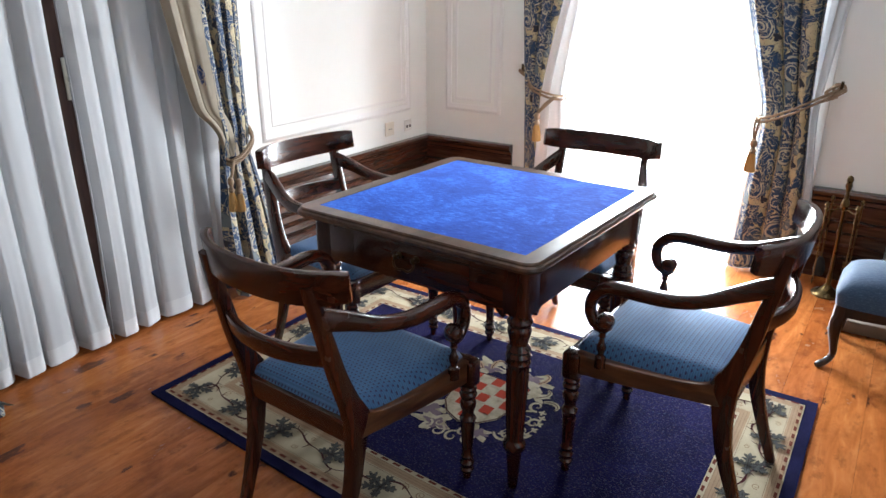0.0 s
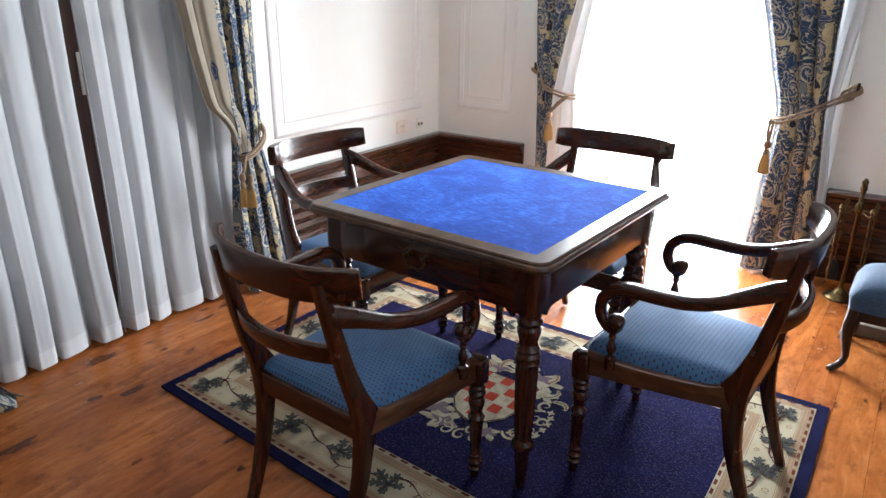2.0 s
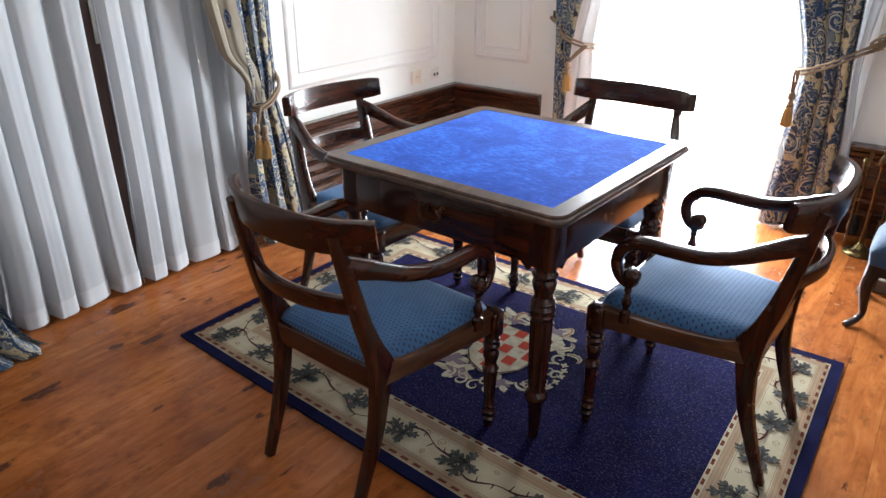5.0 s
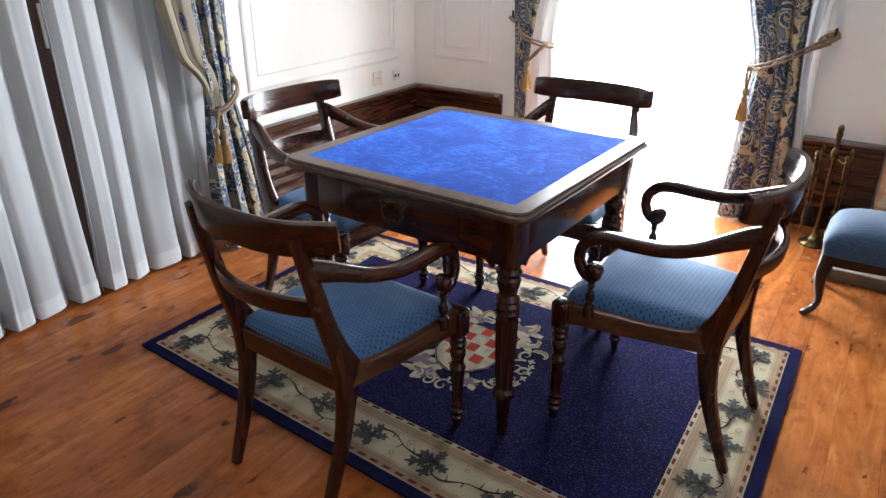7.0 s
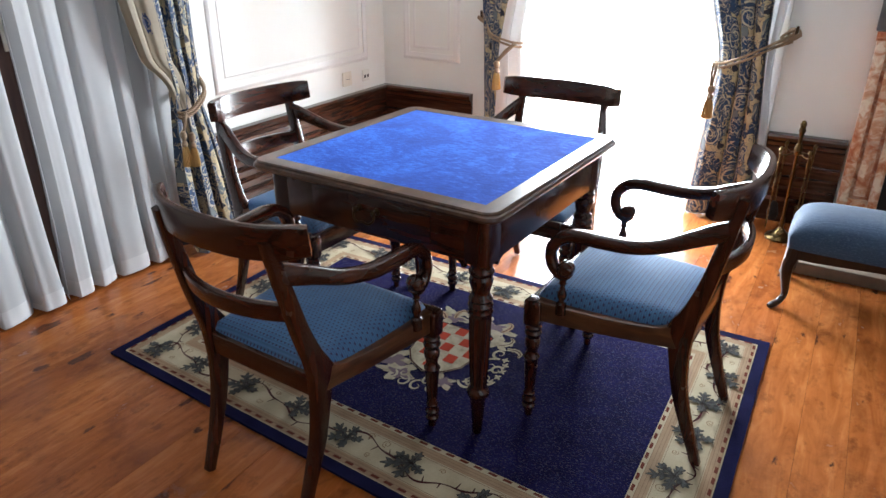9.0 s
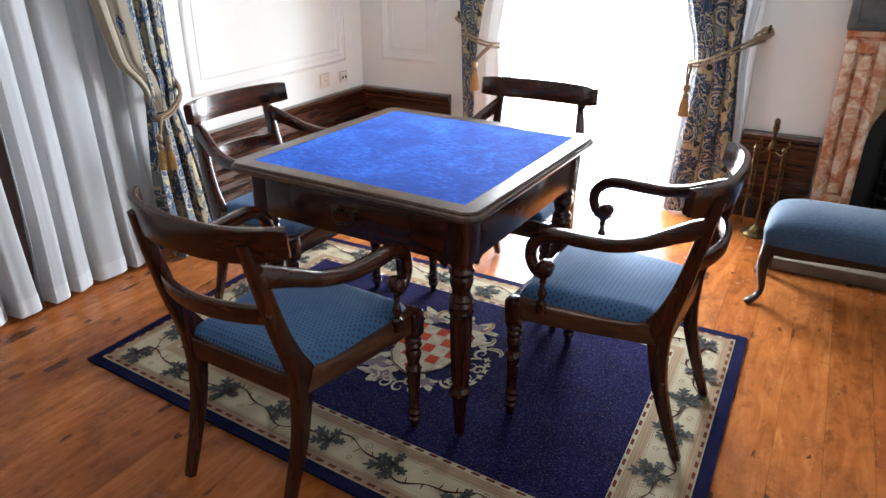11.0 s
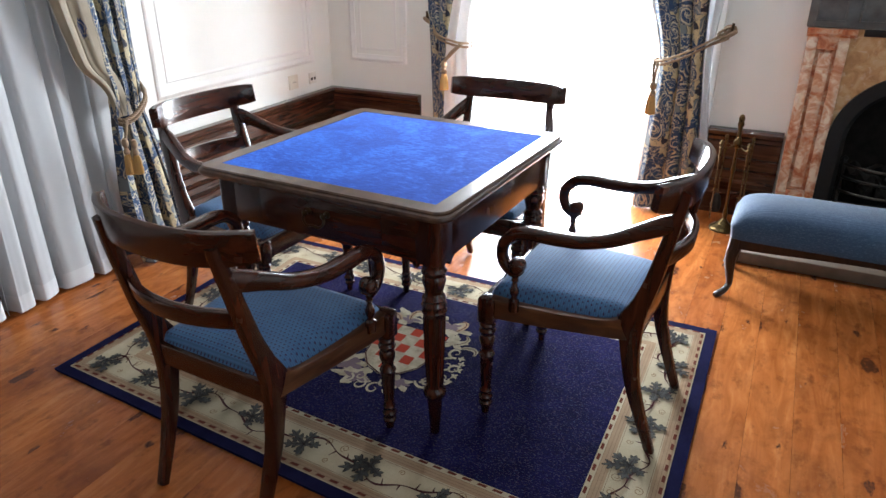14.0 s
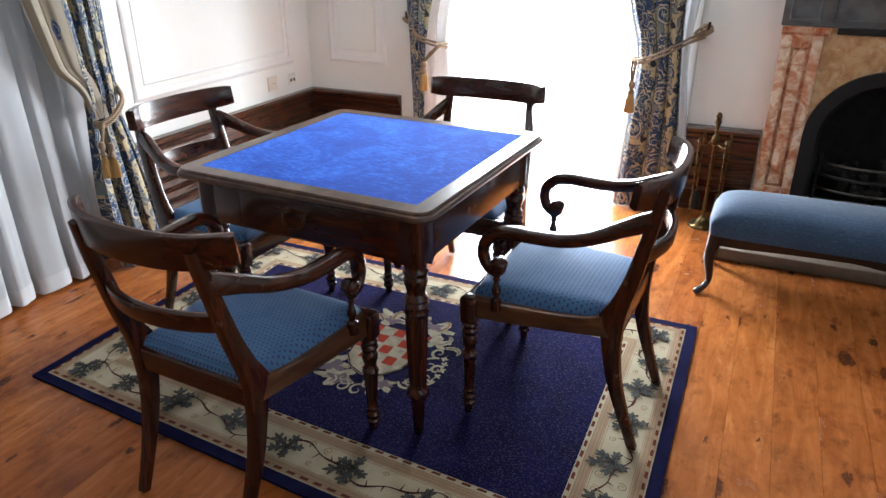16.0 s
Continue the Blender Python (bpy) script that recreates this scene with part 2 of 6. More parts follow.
def make_damask():
    """Cream cotton printed in blue: scalloped flowers, wave-like crests of fronds, curled paisleys, grey leaves and thin dark stalks, in half drop."""
    n = Nodes("blue_cream_damask")
    uv = n.coords("UV")
    warp = n.noise(uv, 9, 3, 0.55).outputs[1]
    mv = n.t.nodes.new("ShaderNodeMix")
    mv.data_type = "VECTOR"
    mv.inputs[0].default_value = 0.055
    n.put(mv.inputs[4], uv)
    n.put(mv.inputs[5], warp)
    xy = n.node("ShaderNodeSeparateXYZ", mv.outputs[1])
    W, H = 0.20, 0.366
    col = n.math("FLOOR", n.math("DIVIDE", xy.outputs[0], W))
    px = n.math("SUBTRACT", xy.outputs[0], n.math("MULTIPLY", col, W))
    drop = n.math("ADD", xy.outputs[1], n.math("MULTIPLY", n.math("FLOORED_MODULO", col, 2.0), H / 2))
    py = n.math("SUBTRACT", drop, n.math("MULTIPLY", n.math("FLOOR", n.math("DIVIDE", drop, H)), H))
    ragged = n.math("MULTIPLY", n.math("SUBTRACT", n.noise(uv, 70, 3, 0.6).outputs[0], 0.5), 0.34)

    def polar(cx, cy, sx=1.0, sy=1.0, turn=0.0):
        dx, dy = n.math("SUBTRACT", px, cx), n.math("SUBTRACT", py, cy)
        ct, st = math.cos(turn), math.sin(turn)
        a = n.math("MULTIPLY", n.math("ADD", n.math("MULTIPLY", dx, ct), n.math("MULTIPLY", dy, st)), sx)
        b = n.math("MULTIPLY", n.math("SUBTRACT", n.math("MULTIPLY", dy, ct), n.math("MULTIPLY", dx, st)), sy)
        d = n.math("SQRT", n.math("ADD", n.math("MULTIPLY", a, a), n.math("MULTIPLY", b, b)))
        return d, n.math("ARCTAN2", b, a)

    cream = n.ramp(n.noise(uv, 30, 4).outputs[0], (0.3, (0.40, 0.325, 0.19)), (0.7, (0.49, 0.41, 0.255)))
    blue = n.ramp(n.noise(uv, 60, 4, 0.65).outputs[0], (0.3, (0.005, 0.022, 0.062)), (0.7, (0.013, 0.054, 0.135)))
    # fine pale curls drawn through the blue, and thin blue sprigs on the cream
    curl = n.math("FRACT", n.math("MULTIPLY", n.noise(uv, 10, 1.5, 0.4, 1.8).outputs[0], 8.0))
    blue = n.mix(n.math("MULTIPLY", n.math("LESS_THAN", n.math("ABSOLUTE", n.math("SUBTRACT", curl, 0.5)), 0.075), 0.85), blue, (0.46, 0.41, 0.30))
    sprig = n.math("FRACT", n.math("MULTIPLY", n.noise(uv, 17, 1.5, 0.45, 2.2).outputs[0], 8.0))
    some = n.math("GREATER_THAN", n.noise(uv, 21, 2).outputs[0], 0.47)
    cream = n.mix(n.math("MULTIPLY", n.math("MULTIPLY", n.math("LESS_THAN", n.math("ABSOLUTE", n.math("SUBTRACT", sprig, 0.5)), 0.08), some), 0.85), cream, (0.014, 0.035, 0.085))
    line, grey, dark = (0.46, 0.41, 0.30), (0.13, 0.155, 0.165), (0.012, 0.016, 0.03)
    c = cream

    def band(v, at, half):
        return n.math("LESS_THAN", n.math("ABSOLUTE", n.math("SUBTRACT", v, at)), half)

    def lobed(c, cx, cy, r, lobes, depth, colour, sx=1.0, sy=1.0, turn=0.0, veins=0.0, rings=()):
        """A scalloped shape with a dark rim, pale veins and pale inner outlines."""
        d, th = polar(cx, cy, sx, sy, turn)
        rim = n.math("MULTIPLY", n.math("ADD", n.math("MULTIPLY", n.math("ABSOLUTE", n.math("SINE", n.math("MULTIPLY", th, lobes / 2.0))), depth), 1.0 - depth * 0.6), r)
        q = n.math("ADD", n.math("DIVIDE", d, rim), n.math("MULTIPLY", ragged, 0.5))
        c = n.mix(n.math("LESS_THAN", q, 1.0 + 0.002 / r), c, dark)
        c = n.mix(n.math("LESS_THAN", q, 1.0), c, colour)
        if veins:
            v = n.math("LESS_THAN", n.math("ABSOLUTE", n.math("SINE", n.math("ADD", n.math("MULTIPLY", th, lobes / 2.0), n.math("MULTIPLY", d, veins)))), 0.16)
            c = n.mix(n.math("MULTIPLY", n.math("MULTIPLY", v, band(q, 0.6, 0.24)), 0.7), c, line)
        for at in rings:
            c = n.mix(n.math("MULTIPLY", band(q, at, 0.05), 0.8), c, line)
        return c

    def paisley(c, cx, cy, r, flip, pitch, turn=0.0):
        """A curled frond: a spiral band with pale lines, swollen and frilled on one side."""
        d, th = polar(cx, cy, 1.0, flip, turn)
        swell = n.math("ADD", 1.0, n.math("MULTIPLY", n.math("SINE", n.math("ADD", th, 0.8)), 0.34))
        frill = n.math("MULTIPLY", n.math("ABSOLUTE", n.math("SINE", n.math("MULTIPLY", th, 5.0))), 0.16)
        q = n.math("ADD", n.math("ADD", n.math("DIVIDE", n.math("DIVIDE", d, r), swell), frill), n.math("MULTIPLY", ragged, 0.5))
        c = n.mix(n.math("LESS_THAN", q, 1.0 + 0.0022 / r), c, dark)
        body = n.math("LESS_THAN", q, 1.0)
        c = n.mix(body, c, blue)
        s = n.math("FRACT", n.math("SUBTRACT", n.math("DIVIDE", d, pitch), n.math("DIVIDE", th, math.tau)))
        for at, half in ((0.5, 0.12), (0.85, 0.05)):
            c = n.mix(n.math("MULTIPLY", n.math("MULTIPLY", band(s, at, half), body), 0.85), c, line)
        return c

    def crest(c, cx, cy, s, flip):
        """Three fronds that lean over like breaking waves, each hooked round a pale eye."""
        for ox, oy, r, turn in ((-0.03, -0.035, 0.030, 0.2), (0.0, 0.0, 0.044, 0.5), (0.036, -0.022, 0.036, 0.0), (0.052, -0.058, 0.026, -0.5)):
            ox, oy, r = ox * s * flip, oy * s, r * s
            c = lobed(c, cx + ox, cy + oy, r, 5, 0.3, blue, 1.0, 0.78, turn * flip, rings=(0.78,))
            ex, ey = cx + ox + flip * r * 0.3, cy + oy - r * 0.55
            c = lobed(c, ex, ey, r * 0.45, 3, 0.1, cream, 1.0, 1.2)
            c = lobed(c, ex - flip * r * 0.05, ey + r * 0.06, r * 0.2, 3, 0.1, blue)
        return c

    def stalk(c, x0, y0, y1, sway, colour):
        wave = n.math("MULTIPLY", n.math("SINE", n.math("MULTIPLY", py, 55.0)), sway)
        on = n.math("MULTIPLY", band(n.math("SUBTRACT", px, wave), x0, 0.0022), band(py, (y0 + y1) / 2, (y1 - y0) / 2))
        return n.mix(on, c, colour)

    c = stalk(c, 0.172, 0.02, 0.34, 0.010, dark)
    c = stalk(c, 0.030, 0.05, 0.20, 0.008, dark)
    c = lobed(c, 0.045, 0.215, 0.040, 5, 0.2, grey, 0.7, 1.0, 0.4, rings=(0.7,))
    c = lobed(c, 0.165, 0.120, 0.034, 5, 0.2, grey, 0.6, 1.0, -0.3, 60.0)
    c = lobed(c, 0.055, 0.018, 0.030, 5, 0.2, grey, 1.0, 0.7, 0.2)
    c = paisley(c, 0.092, 0.080, 0.080, 1.0, 0.036, 0.4)
    c = crest(c, 0.092, 0.235, 1.32, 1)
    c = lobed(c, 0.085, 0.325, 0.057, 9, 0.42, blue, 0.84, 1.0, 0.3, 40.0, rings=(0.45,))
    c = paisley(c, 0.166, 0.185, 0.040, -1.0, 0.024, 1.4)
    c = lobed(c, 0.026, 0.135, 0.032, 6, 0.35, blue, 0.8, 1.0, 0.2)
    c = lobed(c, 0.168, 0.300, 0.028, 5, 0.4, blue, 1.0, 0.8, 0.7)
    c = lobed(c, 0.168, 0.034, 0.015, 3, 0.5, dark, 1.0, 0.7, 1.0)
    c = lobed(c, 0.020, 0.285, 0.013, 3, 0.5, dark, 1.0, 0.7, 2.0)
    weave = n.noise(uv, 900, 2).outputs[0]
    n.bump(weave, 0.2, 0.001)
    n.set(Base_Color=c, Roughness=0.75, Sheen_Weight=0.1)
    thin = n.node("ShaderNodeMixShader", 0.05, n.bsdf.outputs[0], n.node("ShaderNodeBsdfTranslucent", c).outputs[0])
    n.put(n.out.inputs[0], thin.outputs[0])
    return n.mat


DAMASK = make_damask()


def make_cloth(name, colour, through=0.0, clear=0.0, weave=900):
    n = Nodes(name)
    f = n.noise(n.coords("UV"), weave, 2).outputs[0]
    big = n.noise(n.coords("UV"), 6, 3).outputs[0]
    c = n.mix(n.math("MULTIPLY", big, 0.15), colour, tuple(v * 0.75 for v in colour))
    n.bump(f, 0.15, 0.001)
    n.set(Base_Color=c, Roughness=0.85)
    if through:
        tr = n.node("ShaderNodeBsdfTranslucent", c)
        m = n.node("ShaderNodeMixShader", through, n.bsdf.outputs[0], tr.outputs[0])
        last = m
        if clear:
            last = n.node("ShaderNodeMixShader", clear, m.outputs[0], n.node("ShaderNodeBsdfTransparent").outputs[0])
        n.put(n.out.inputs[0], last.outputs[0])
    return n.mat


SHEER = make_cloth("white_sheer", (0.64, 0.645, 0.66), 0.36, 0.11)


def make_margin():
    """The plain cream margin of the drapes, with a blue sprig here and there."""
    n = Nodes("cream_margin")
    uv = n.coords("UV")
    f = n.noise(uv, 900, 2).outputs[0]
    c = n.ramp(n.noise(uv, 7, 4, 0.6).outputs[0], (0.3, (0.27, 0.228, 0.172)), (0.7, (0.36, 0.31, 0.24)))
    vor = n.t.nodes.new("ShaderNodeTexVoronoi")
    vor.voronoi_dimensions = "2D"
    n.put(vor.inputs["Vector"], n.coords("UV", (5.2, 4.0, 1)))
    vor.inputs["Scale"].default_value = 1.0
    pick = n.math("GREATER_THAN", n.node("ShaderNodeSeparateColor", vor.outputs["Color"]).outputs[0], 0.45)
    d = n.math("ADD", vor.outputs["Distance"], n.math("MULTIPLY", n.math("SUBTRACT", n.noise(uv, 45, 3, 0.6).outputs[0], 0.5), 0.28))
    c = n.mix(n.math("MULTIPLY", n.math("LESS_THAN", d, 0.15), pick), c, (0.018, 0.042, 0.13))
    c = n.mix(n.math("MULTIPLY", n.math("LESS_THAN", n.math("ABSOLUTE", n.math("SUBTRACT", d, 0.075)), 0.016), n.math("MULTIPLY", pick, 0.8)), c, (0.36, 0.31, 0.23))
    n.bump(f, 0.15, 0.001)
    n.set(Base_Color=c, Roughness=0.85)
    thin = n.node("ShaderNodeMixShader", 0.1, n.bsdf.outputs[0], n.node("ShaderNodeBsdfTranslucent", c).outputs[0])
    n.put(n.out.inputs[0], thin.outputs[0])
    return n.mat


LINING = make_margin()
LINING_N = make_cloth("pale_lining", (0.80, 0.79, 0.78), 0.11)
SHEER_N = make_cloth("pale_sheer", (0.60, 0.60, 0.61), 0.03, 0.03)
ROPE = make_cloth("gold_cord", (0.29, 0.205, 0.135), 0, 0, 60)
TASSEL = make_cloth("gold_tassel", (0.46, 0.28, 0.10), 0, 0, 60)


def make_simple(name, colour, rough, metal=0.0, scale=30, vary=0.35, bump=0.1):
    n = Nodes(name)
    g = n.noise(n.coords("Object"), scale, 5, 0.6).outputs[0]
    c = n.mix(n.ramp(g, (0.35, 0.0), (0.7, 1.0)), colour, tuple(v * (1 - vary) for v in colour))
    n.bump(g, bump, 0.001)
    return n.set(Base_Color=c, Roughness=n.math("ADD", n.math("MULTIPLY", g, 0.15), rough - 0.07), Metallic=metal)


BRASS = make_simple("polished_brass", (0.115, 0.076, 0.032), 0.28, 1.0)
OLD_BRASS = make_simple("dull_brass", (0.07, 0.046, 0.024), 0.4, 1.0)
IRON = make_simple("black_iron", (0.012, 0.013, 0.015), 0.45, 0.2)
STEEL = make_simple("worn_steel_bar", (0.11, 0.105, 0.095), 0.35, 1.0)
SLATE = make_simple("grey_green_slate", (0.155, 0.172, 0.178), 0.4, 0, 12, 0.5)
HEARTH = make_simple("pale_hearth_stone", (0.22, 0.175, 0.135), 0.5, 0, 14, 0.25)
SOOT = make_simple("sooty_firebrick", (0.016, 0.015, 0.014), 0.9, 0, 20, 0.6, 0.4)
GLASS = Nodes("window_glass").set(Base_Color=(1, 1, 1), Roughness=0.02, Transmission_Weight=1.0, IOR=1.45)


def make_marble(name, a, b, c_):
    n = Nodes(name)
    v = n.coords("Object")
    g = n.noise(v, 15, 8, 0.6, 0.9).outputs[0]
    vein = n.noise(v, 21, 6, 0.6, 1.2).outputs[0]
    c = n.ramp(g, (0.38, a), (0.5, b), (0.60, c_))
    c = n.mix(n.math("MULTIPLY", n.ramp(vein, (0.55, 0.0), (0.62, 1.0)), 0.6), c, (0.66, 0.52, 0.40))
    return n.set(Base_Color=c, Roughness=0.3)


MARBLE = make_marble("orange_marble", (0.36, 0.10, 0.045), (0.56, 0.22, 0.11), (0.68, 0.44, 0.30))
MARBLE_B = make_marble("buff_marble", (0.40, 0.22, 0.10), (0.52, 0.31, 0.15), (0.58, 0.40, 0.23))
MARBLE_P = make_marble("pale_pink_marble", (0.50, 0.17, 0.075), (0.66, 0.38, 0.24), (0.84, 0.72, 0.58))


def make_pile(name, a, b, speck=None, patch=9):
    """Carpet pile, with flecks where a colour is given."""
    n = Nodes(name)
    v = n.coords("Object")
    g = n.noise(v, patch, 5, 0.6).outputs[0]
    c = n.ramp(g, (0.38 if patch > 9 else 0.3, a), (0.62 if patch > 9 else 0.7, b))
    tuft = n.noise(v, 260, 2, 0.6).outputs[0]
    if speck:
        f = n.noise(n.coords("Object", (0.5, 1.2, 1)), 230, 2, 0.6).outputs[0]
        tint = n.ramp(n.noise(v, 120, 1).outputs[0], (0.40, speck), (0.5, (0.085, 0.06, 0.06)), (0.60, (0.05, 0.07, 0.12)))
        c = n.mix(n.ramp(f, (0.56, 0.0), (0.63, 0.9)), c, tint)
        f2 = n.noise(n.coords("Object", (0.7, 1, 1)), 90, 3, 0.7).outputs[0]
        c = n.mix(n.ramp(f2, (0.54, 0.0), (0.64, 0.7)), c, (0.008, 0.005, 0.024))
    c = n.mix(n.math("MULTIPLY", tuft, 0.5), c, tuple(q * 0.5 for q in a))
    n.bump(tuft, 0.6, 0.003)
    return n.set(Base_Color=c, Roughness=1.0, Specular_IOR_Level=0.03)


P_NAVY = make_pile("navy_pile", (0.006, 0.006, 0.026), (0.012, 0.012, 0.047))
P_FIELD = make_pile("navy_field_pile", (0.0048, 0.0042, 0.026), (0.011, 0.0095, 0.060), (0.055, 0.052, 0.10))
P_CREAM = make_pile("cream_pile", (0.36, 0.30, 0.205), (0.48, 0.41, 0.295))
P_TAN = make_pile("tan_pile", (0.29, 0.195, 0.125), (0.37, 0.26, 0.17))
# mottled cream for the rug's centre, darkened for the shade under the table
P_CREAM_SHADED = make_pile("shaded_cream_pile", (0.28, 0.235, 0.165), (0.46, 0.40, 0.30), None, 30)
P_TAN_D = make_pile("brown_line_pile", (0.20, 0.125, 0.08), (0.26, 0.17, 0.11))
P_RED = make_pile("red_pile", (0.30, 0.035, 0.02), (0.42, 0.06, 0.03))
P_RUST = make_pile("rust_pile", (0.10, 0.028, 0.019), (0.15, 0.042, 0.028))
P_LEAF = make_pile("leaf_pile", (0.042, 0.043, 0.043), (0.115, 0.115, 0.108), None, 45)
P_VINE = make_pile("vine_pile", (0.036, 0.011, 0.013), (0.07, 0.02, 0.022))
P_VINE_D = make_pile("dark_vine_pile", (0.014, 0.009, 0.009), (0.028, 0.017, 0.017))
P_TENDRIL = make_pile("tendril_pile", (0.20, 0.13, 0.075), (0.26, 0.17, 0.10))
P_GREY = make_pile("mauve_pile", (0.14, 0.10, 0.12), (0.19, 0.14, 0.16))


# ---- building helpers ----
def link(name, bm, material, parent=None, label="", smooth=35):
    """One mesh object out of a bmesh, under a thing where one is given."""
    bmesh.ops.recalc_face_normals(bm, faces=bm.faces)
    me = bpy.data.meshes.new(name)
    bm.to_mesh(me)
    bm.free()
    me.materials.append(material)
    if smooth:
        me.polygons.foreach_set("use_smooth", [True] * len(me.polygons))
        me.set_sharp_from_angle(angle=radians(smooth))
    ob = new(name, me)
    if parent is not None:
        ob.parent = parent
    if label:
        ob["label"] = label
    return ob


def part(name, bm, material, parent, label="", smooth=35):
    return link(name, bm, material, parent, label, smooth)


def share(name, ob, m, parent=None):
    """Another object on the same mesh."""
    o = new(name, ob.data)
    o.parent = parent if parent is not None else ob.parent
    o.matrix_basis = m
    return o


def thing(name, m, label, category, group="", kind=""):
    ob = new(name)
    ob.empty_display_size = 0.05
    ob.matrix_world = m
    return tagged(ob, label, category, group, kind)


def box(bm, lo, hi, bevel=0.0, seg=2):
    g = bmesh.ops.create_cube(bm, size=1.0)
    lo, hi = Vector(lo), Vector(hi)
    for v in g["verts"]:
        v.co = Vector([(a + b) / 2 + c * (b - a) for a, b, c in zip(lo, hi, v.co)])
    if bevel:
        edges = list({e for v in g["verts"] for e in v.link_edges})
        bmesh.ops.bevel(bm, geom=edges, offset=bevel, segments=seg, affect="EDGES", profile=0.5)
    return bm


def lathe(bm, profile, seg=20, at=(0, 0, 0), axis="z", flute=0, depth=0.0, flute_z=(0, 0)):
    """Turned work: rows of radius and height."""
    rings = []
    for r, z in profile:
        ring = []
        for i in range(seg):
            a = math.tau * i / seg
            rr = r
            if flute and flute_z[0] <= z <= flute_z[1]:
                rr = r * (1 - depth * (0.5 - 0.5 * math.cos(a * flute)))
            p = Vector((rr * math.cos(a), rr * math.sin(a), z))
            if axis == "x":
                p = Vector((p.z, p.x, p.y))
            elif axis == "y":
                p = Vector((p.x, p.z, p.y))
            ring.append(bm.verts.new(p + Vector(at)))
        rings.append(ring)
    for a, b in zip(rings, rings[1:]):
        for i in range(seg):
            j = (i + 1) % seg
            bm.faces.new((a[i], a[j], b[j], b[i]))
    bm.faces.new(rings[0][::-1])
    bm.faces.new(rings[-1])
    return bm


def smooth_path(pts, n=6):
    """A curve through points (any width of row), sampled n times between each two."""
    p = np.array(pts, float)
    p = np.vstack([2 * p[0] - p[1], p, 2 * p[-1] - p[-2]])
    out = []
    for i in range(1, len(p) - 2):
        for k in range(n):
            t = k / n
            a, b, c, d = p[i - 1], p[i], p[i + 1], p[i + 2]
            out.append(0.5 * (2 * b + (c - a) * t + (2 * a - 5 * b + 4 * c - d) * t * t + (3 * b - a - 3 * c + d) * t ** 3))
    out.append(p[-2])
    return np.array(out)


def sweep(bm, rows, side, soft=0.3):
    """A bar of soft-cornered section along rows of x, y, z, width along side, height across."""
    rows = np.array(rows, float)
    side = Vector(side).normalized()
    rings = []
    for i, row in enumerate(rows):
        t = Vector(rows[min(i + 1, len(rows) - 1), :3] - rows[max(i - 1, 0), :3]).normalized()
        s = (side - t * side.dot(t)).normalized()
        nrm = t.cross(s)
        w, h = row[3] / 2, row[4] / 2
        k = min(w, h) * soft * 2 * 0.5
        ring = []
        for sx, sy in ((1, 1), (-1, 1), (-1, -1), (1, -1)):
            for f in ((0, 1), (0.3, 0.3), (1, 0)) if sx * sy < 0 else ((1, 0), (0.3, 0.3), (0, 1)):
                # three points round each corner
                x, y = sx * (w - k * f[0]), sy * (h - k * f[1])
                ring.append(bm.verts.new(Vector(row[:3]) + s * x + nrm * y))
        rings.append(ring)
    m = len(rings[0])
    order = sorted(range(m), key=lambda j: math.atan2(*_local(rows[0], rings[0][j].co, side, rows[1])))
    for a, b in zip(rings, rings[1:]):
        for q in range(m):
            i, j = order[q], order[(q + 1) % m]
            bm.faces.new((a[i], a[j], b[j], b[i]))
    bm.faces.new([rings[0][i] for i in order])
    bm.faces.new([rings[-1][i] for i in reversed(order)])
    return bm


def _local(row, co, side, nxt):
    t = Vector(nxt[:3] - row[:3]).normalized()
    s = (side - t * side.dot(t)).normalized()
    d = co - Vector(row[:3])
    return d.dot(t.cross(s)) / max(row[4], 1e-6), d.dot(s) / max(row[3], 1e-6)


def tube(bm, pts, radius, seg=8):
    pts = [Vector(p) for p in pts]
    ref = Vector((0.31, 0.17, 0.93))
    rings = []
    for i, p in enumerate(pts):
        t = (pts[min(i + 1, len(pts) - 1)] - pts[max(i - 1, 0)]).normalized()
        s = t.cross(ref)
        s = (s if s.length > 0.05 else t.cross(Vector((1, 0, 0)))).normalized()
        u = t.cross(s)
        r = radius[i] if isinstance(radius, (list, tuple)) else radius
        rings.append([bm.verts.new(p + (s * math.cos(a) + u * math.sin(a)) * r) for a in (math.tau * k / seg for k in range(seg))])
    for a, b in zip(rings, rings[1:]):
        for i in range(seg):
            j = (i + 1) % seg
            bm.faces.new((a[i], a[j], b[j], b[i]))
    bm.faces.new(rings[0][::-1])
    bm.faces.new(rings[-1])
    return bm


def extrude_profile(bm, profile, place, along, out, length):
    """A moulding: rows of (out, up) drawn along a line."""
    place, along, out = Vector(place), Vector(along), Vector(out)
    ends = []
    for s in (0, length):
        ends.append([bm.verts.new(place + along * s + out * d + Vector((0, 0, z))) for d, z in profile])
    m = len(profile)
    for i in range(m):
        j = (i + 1) % m
        bm.faces.new((ends[0][i], ends[0][j], ends[1][j], ends[1][i]))
    bm.faces.new(ends[0])
    bm.faces.new(ends[1][::-1])
    return bm


def plate(bm, outline, z0, z1):
    """A flat plate with an outline of (x, y)."""
    lo = [bm.verts.new((x, y, z0)) for x, y in outline]
    hi = [bm.verts.new((x, y, z1)) for x, y in outline]
    m = len(outline)
    for i in range(m):
        j = (i + 1) % m
        bm.faces.new((lo[i], lo[j], hi[j], hi[i]))
    bm.faces.new(hi)
    bm.faces.new(lo[::-1])
    return bm


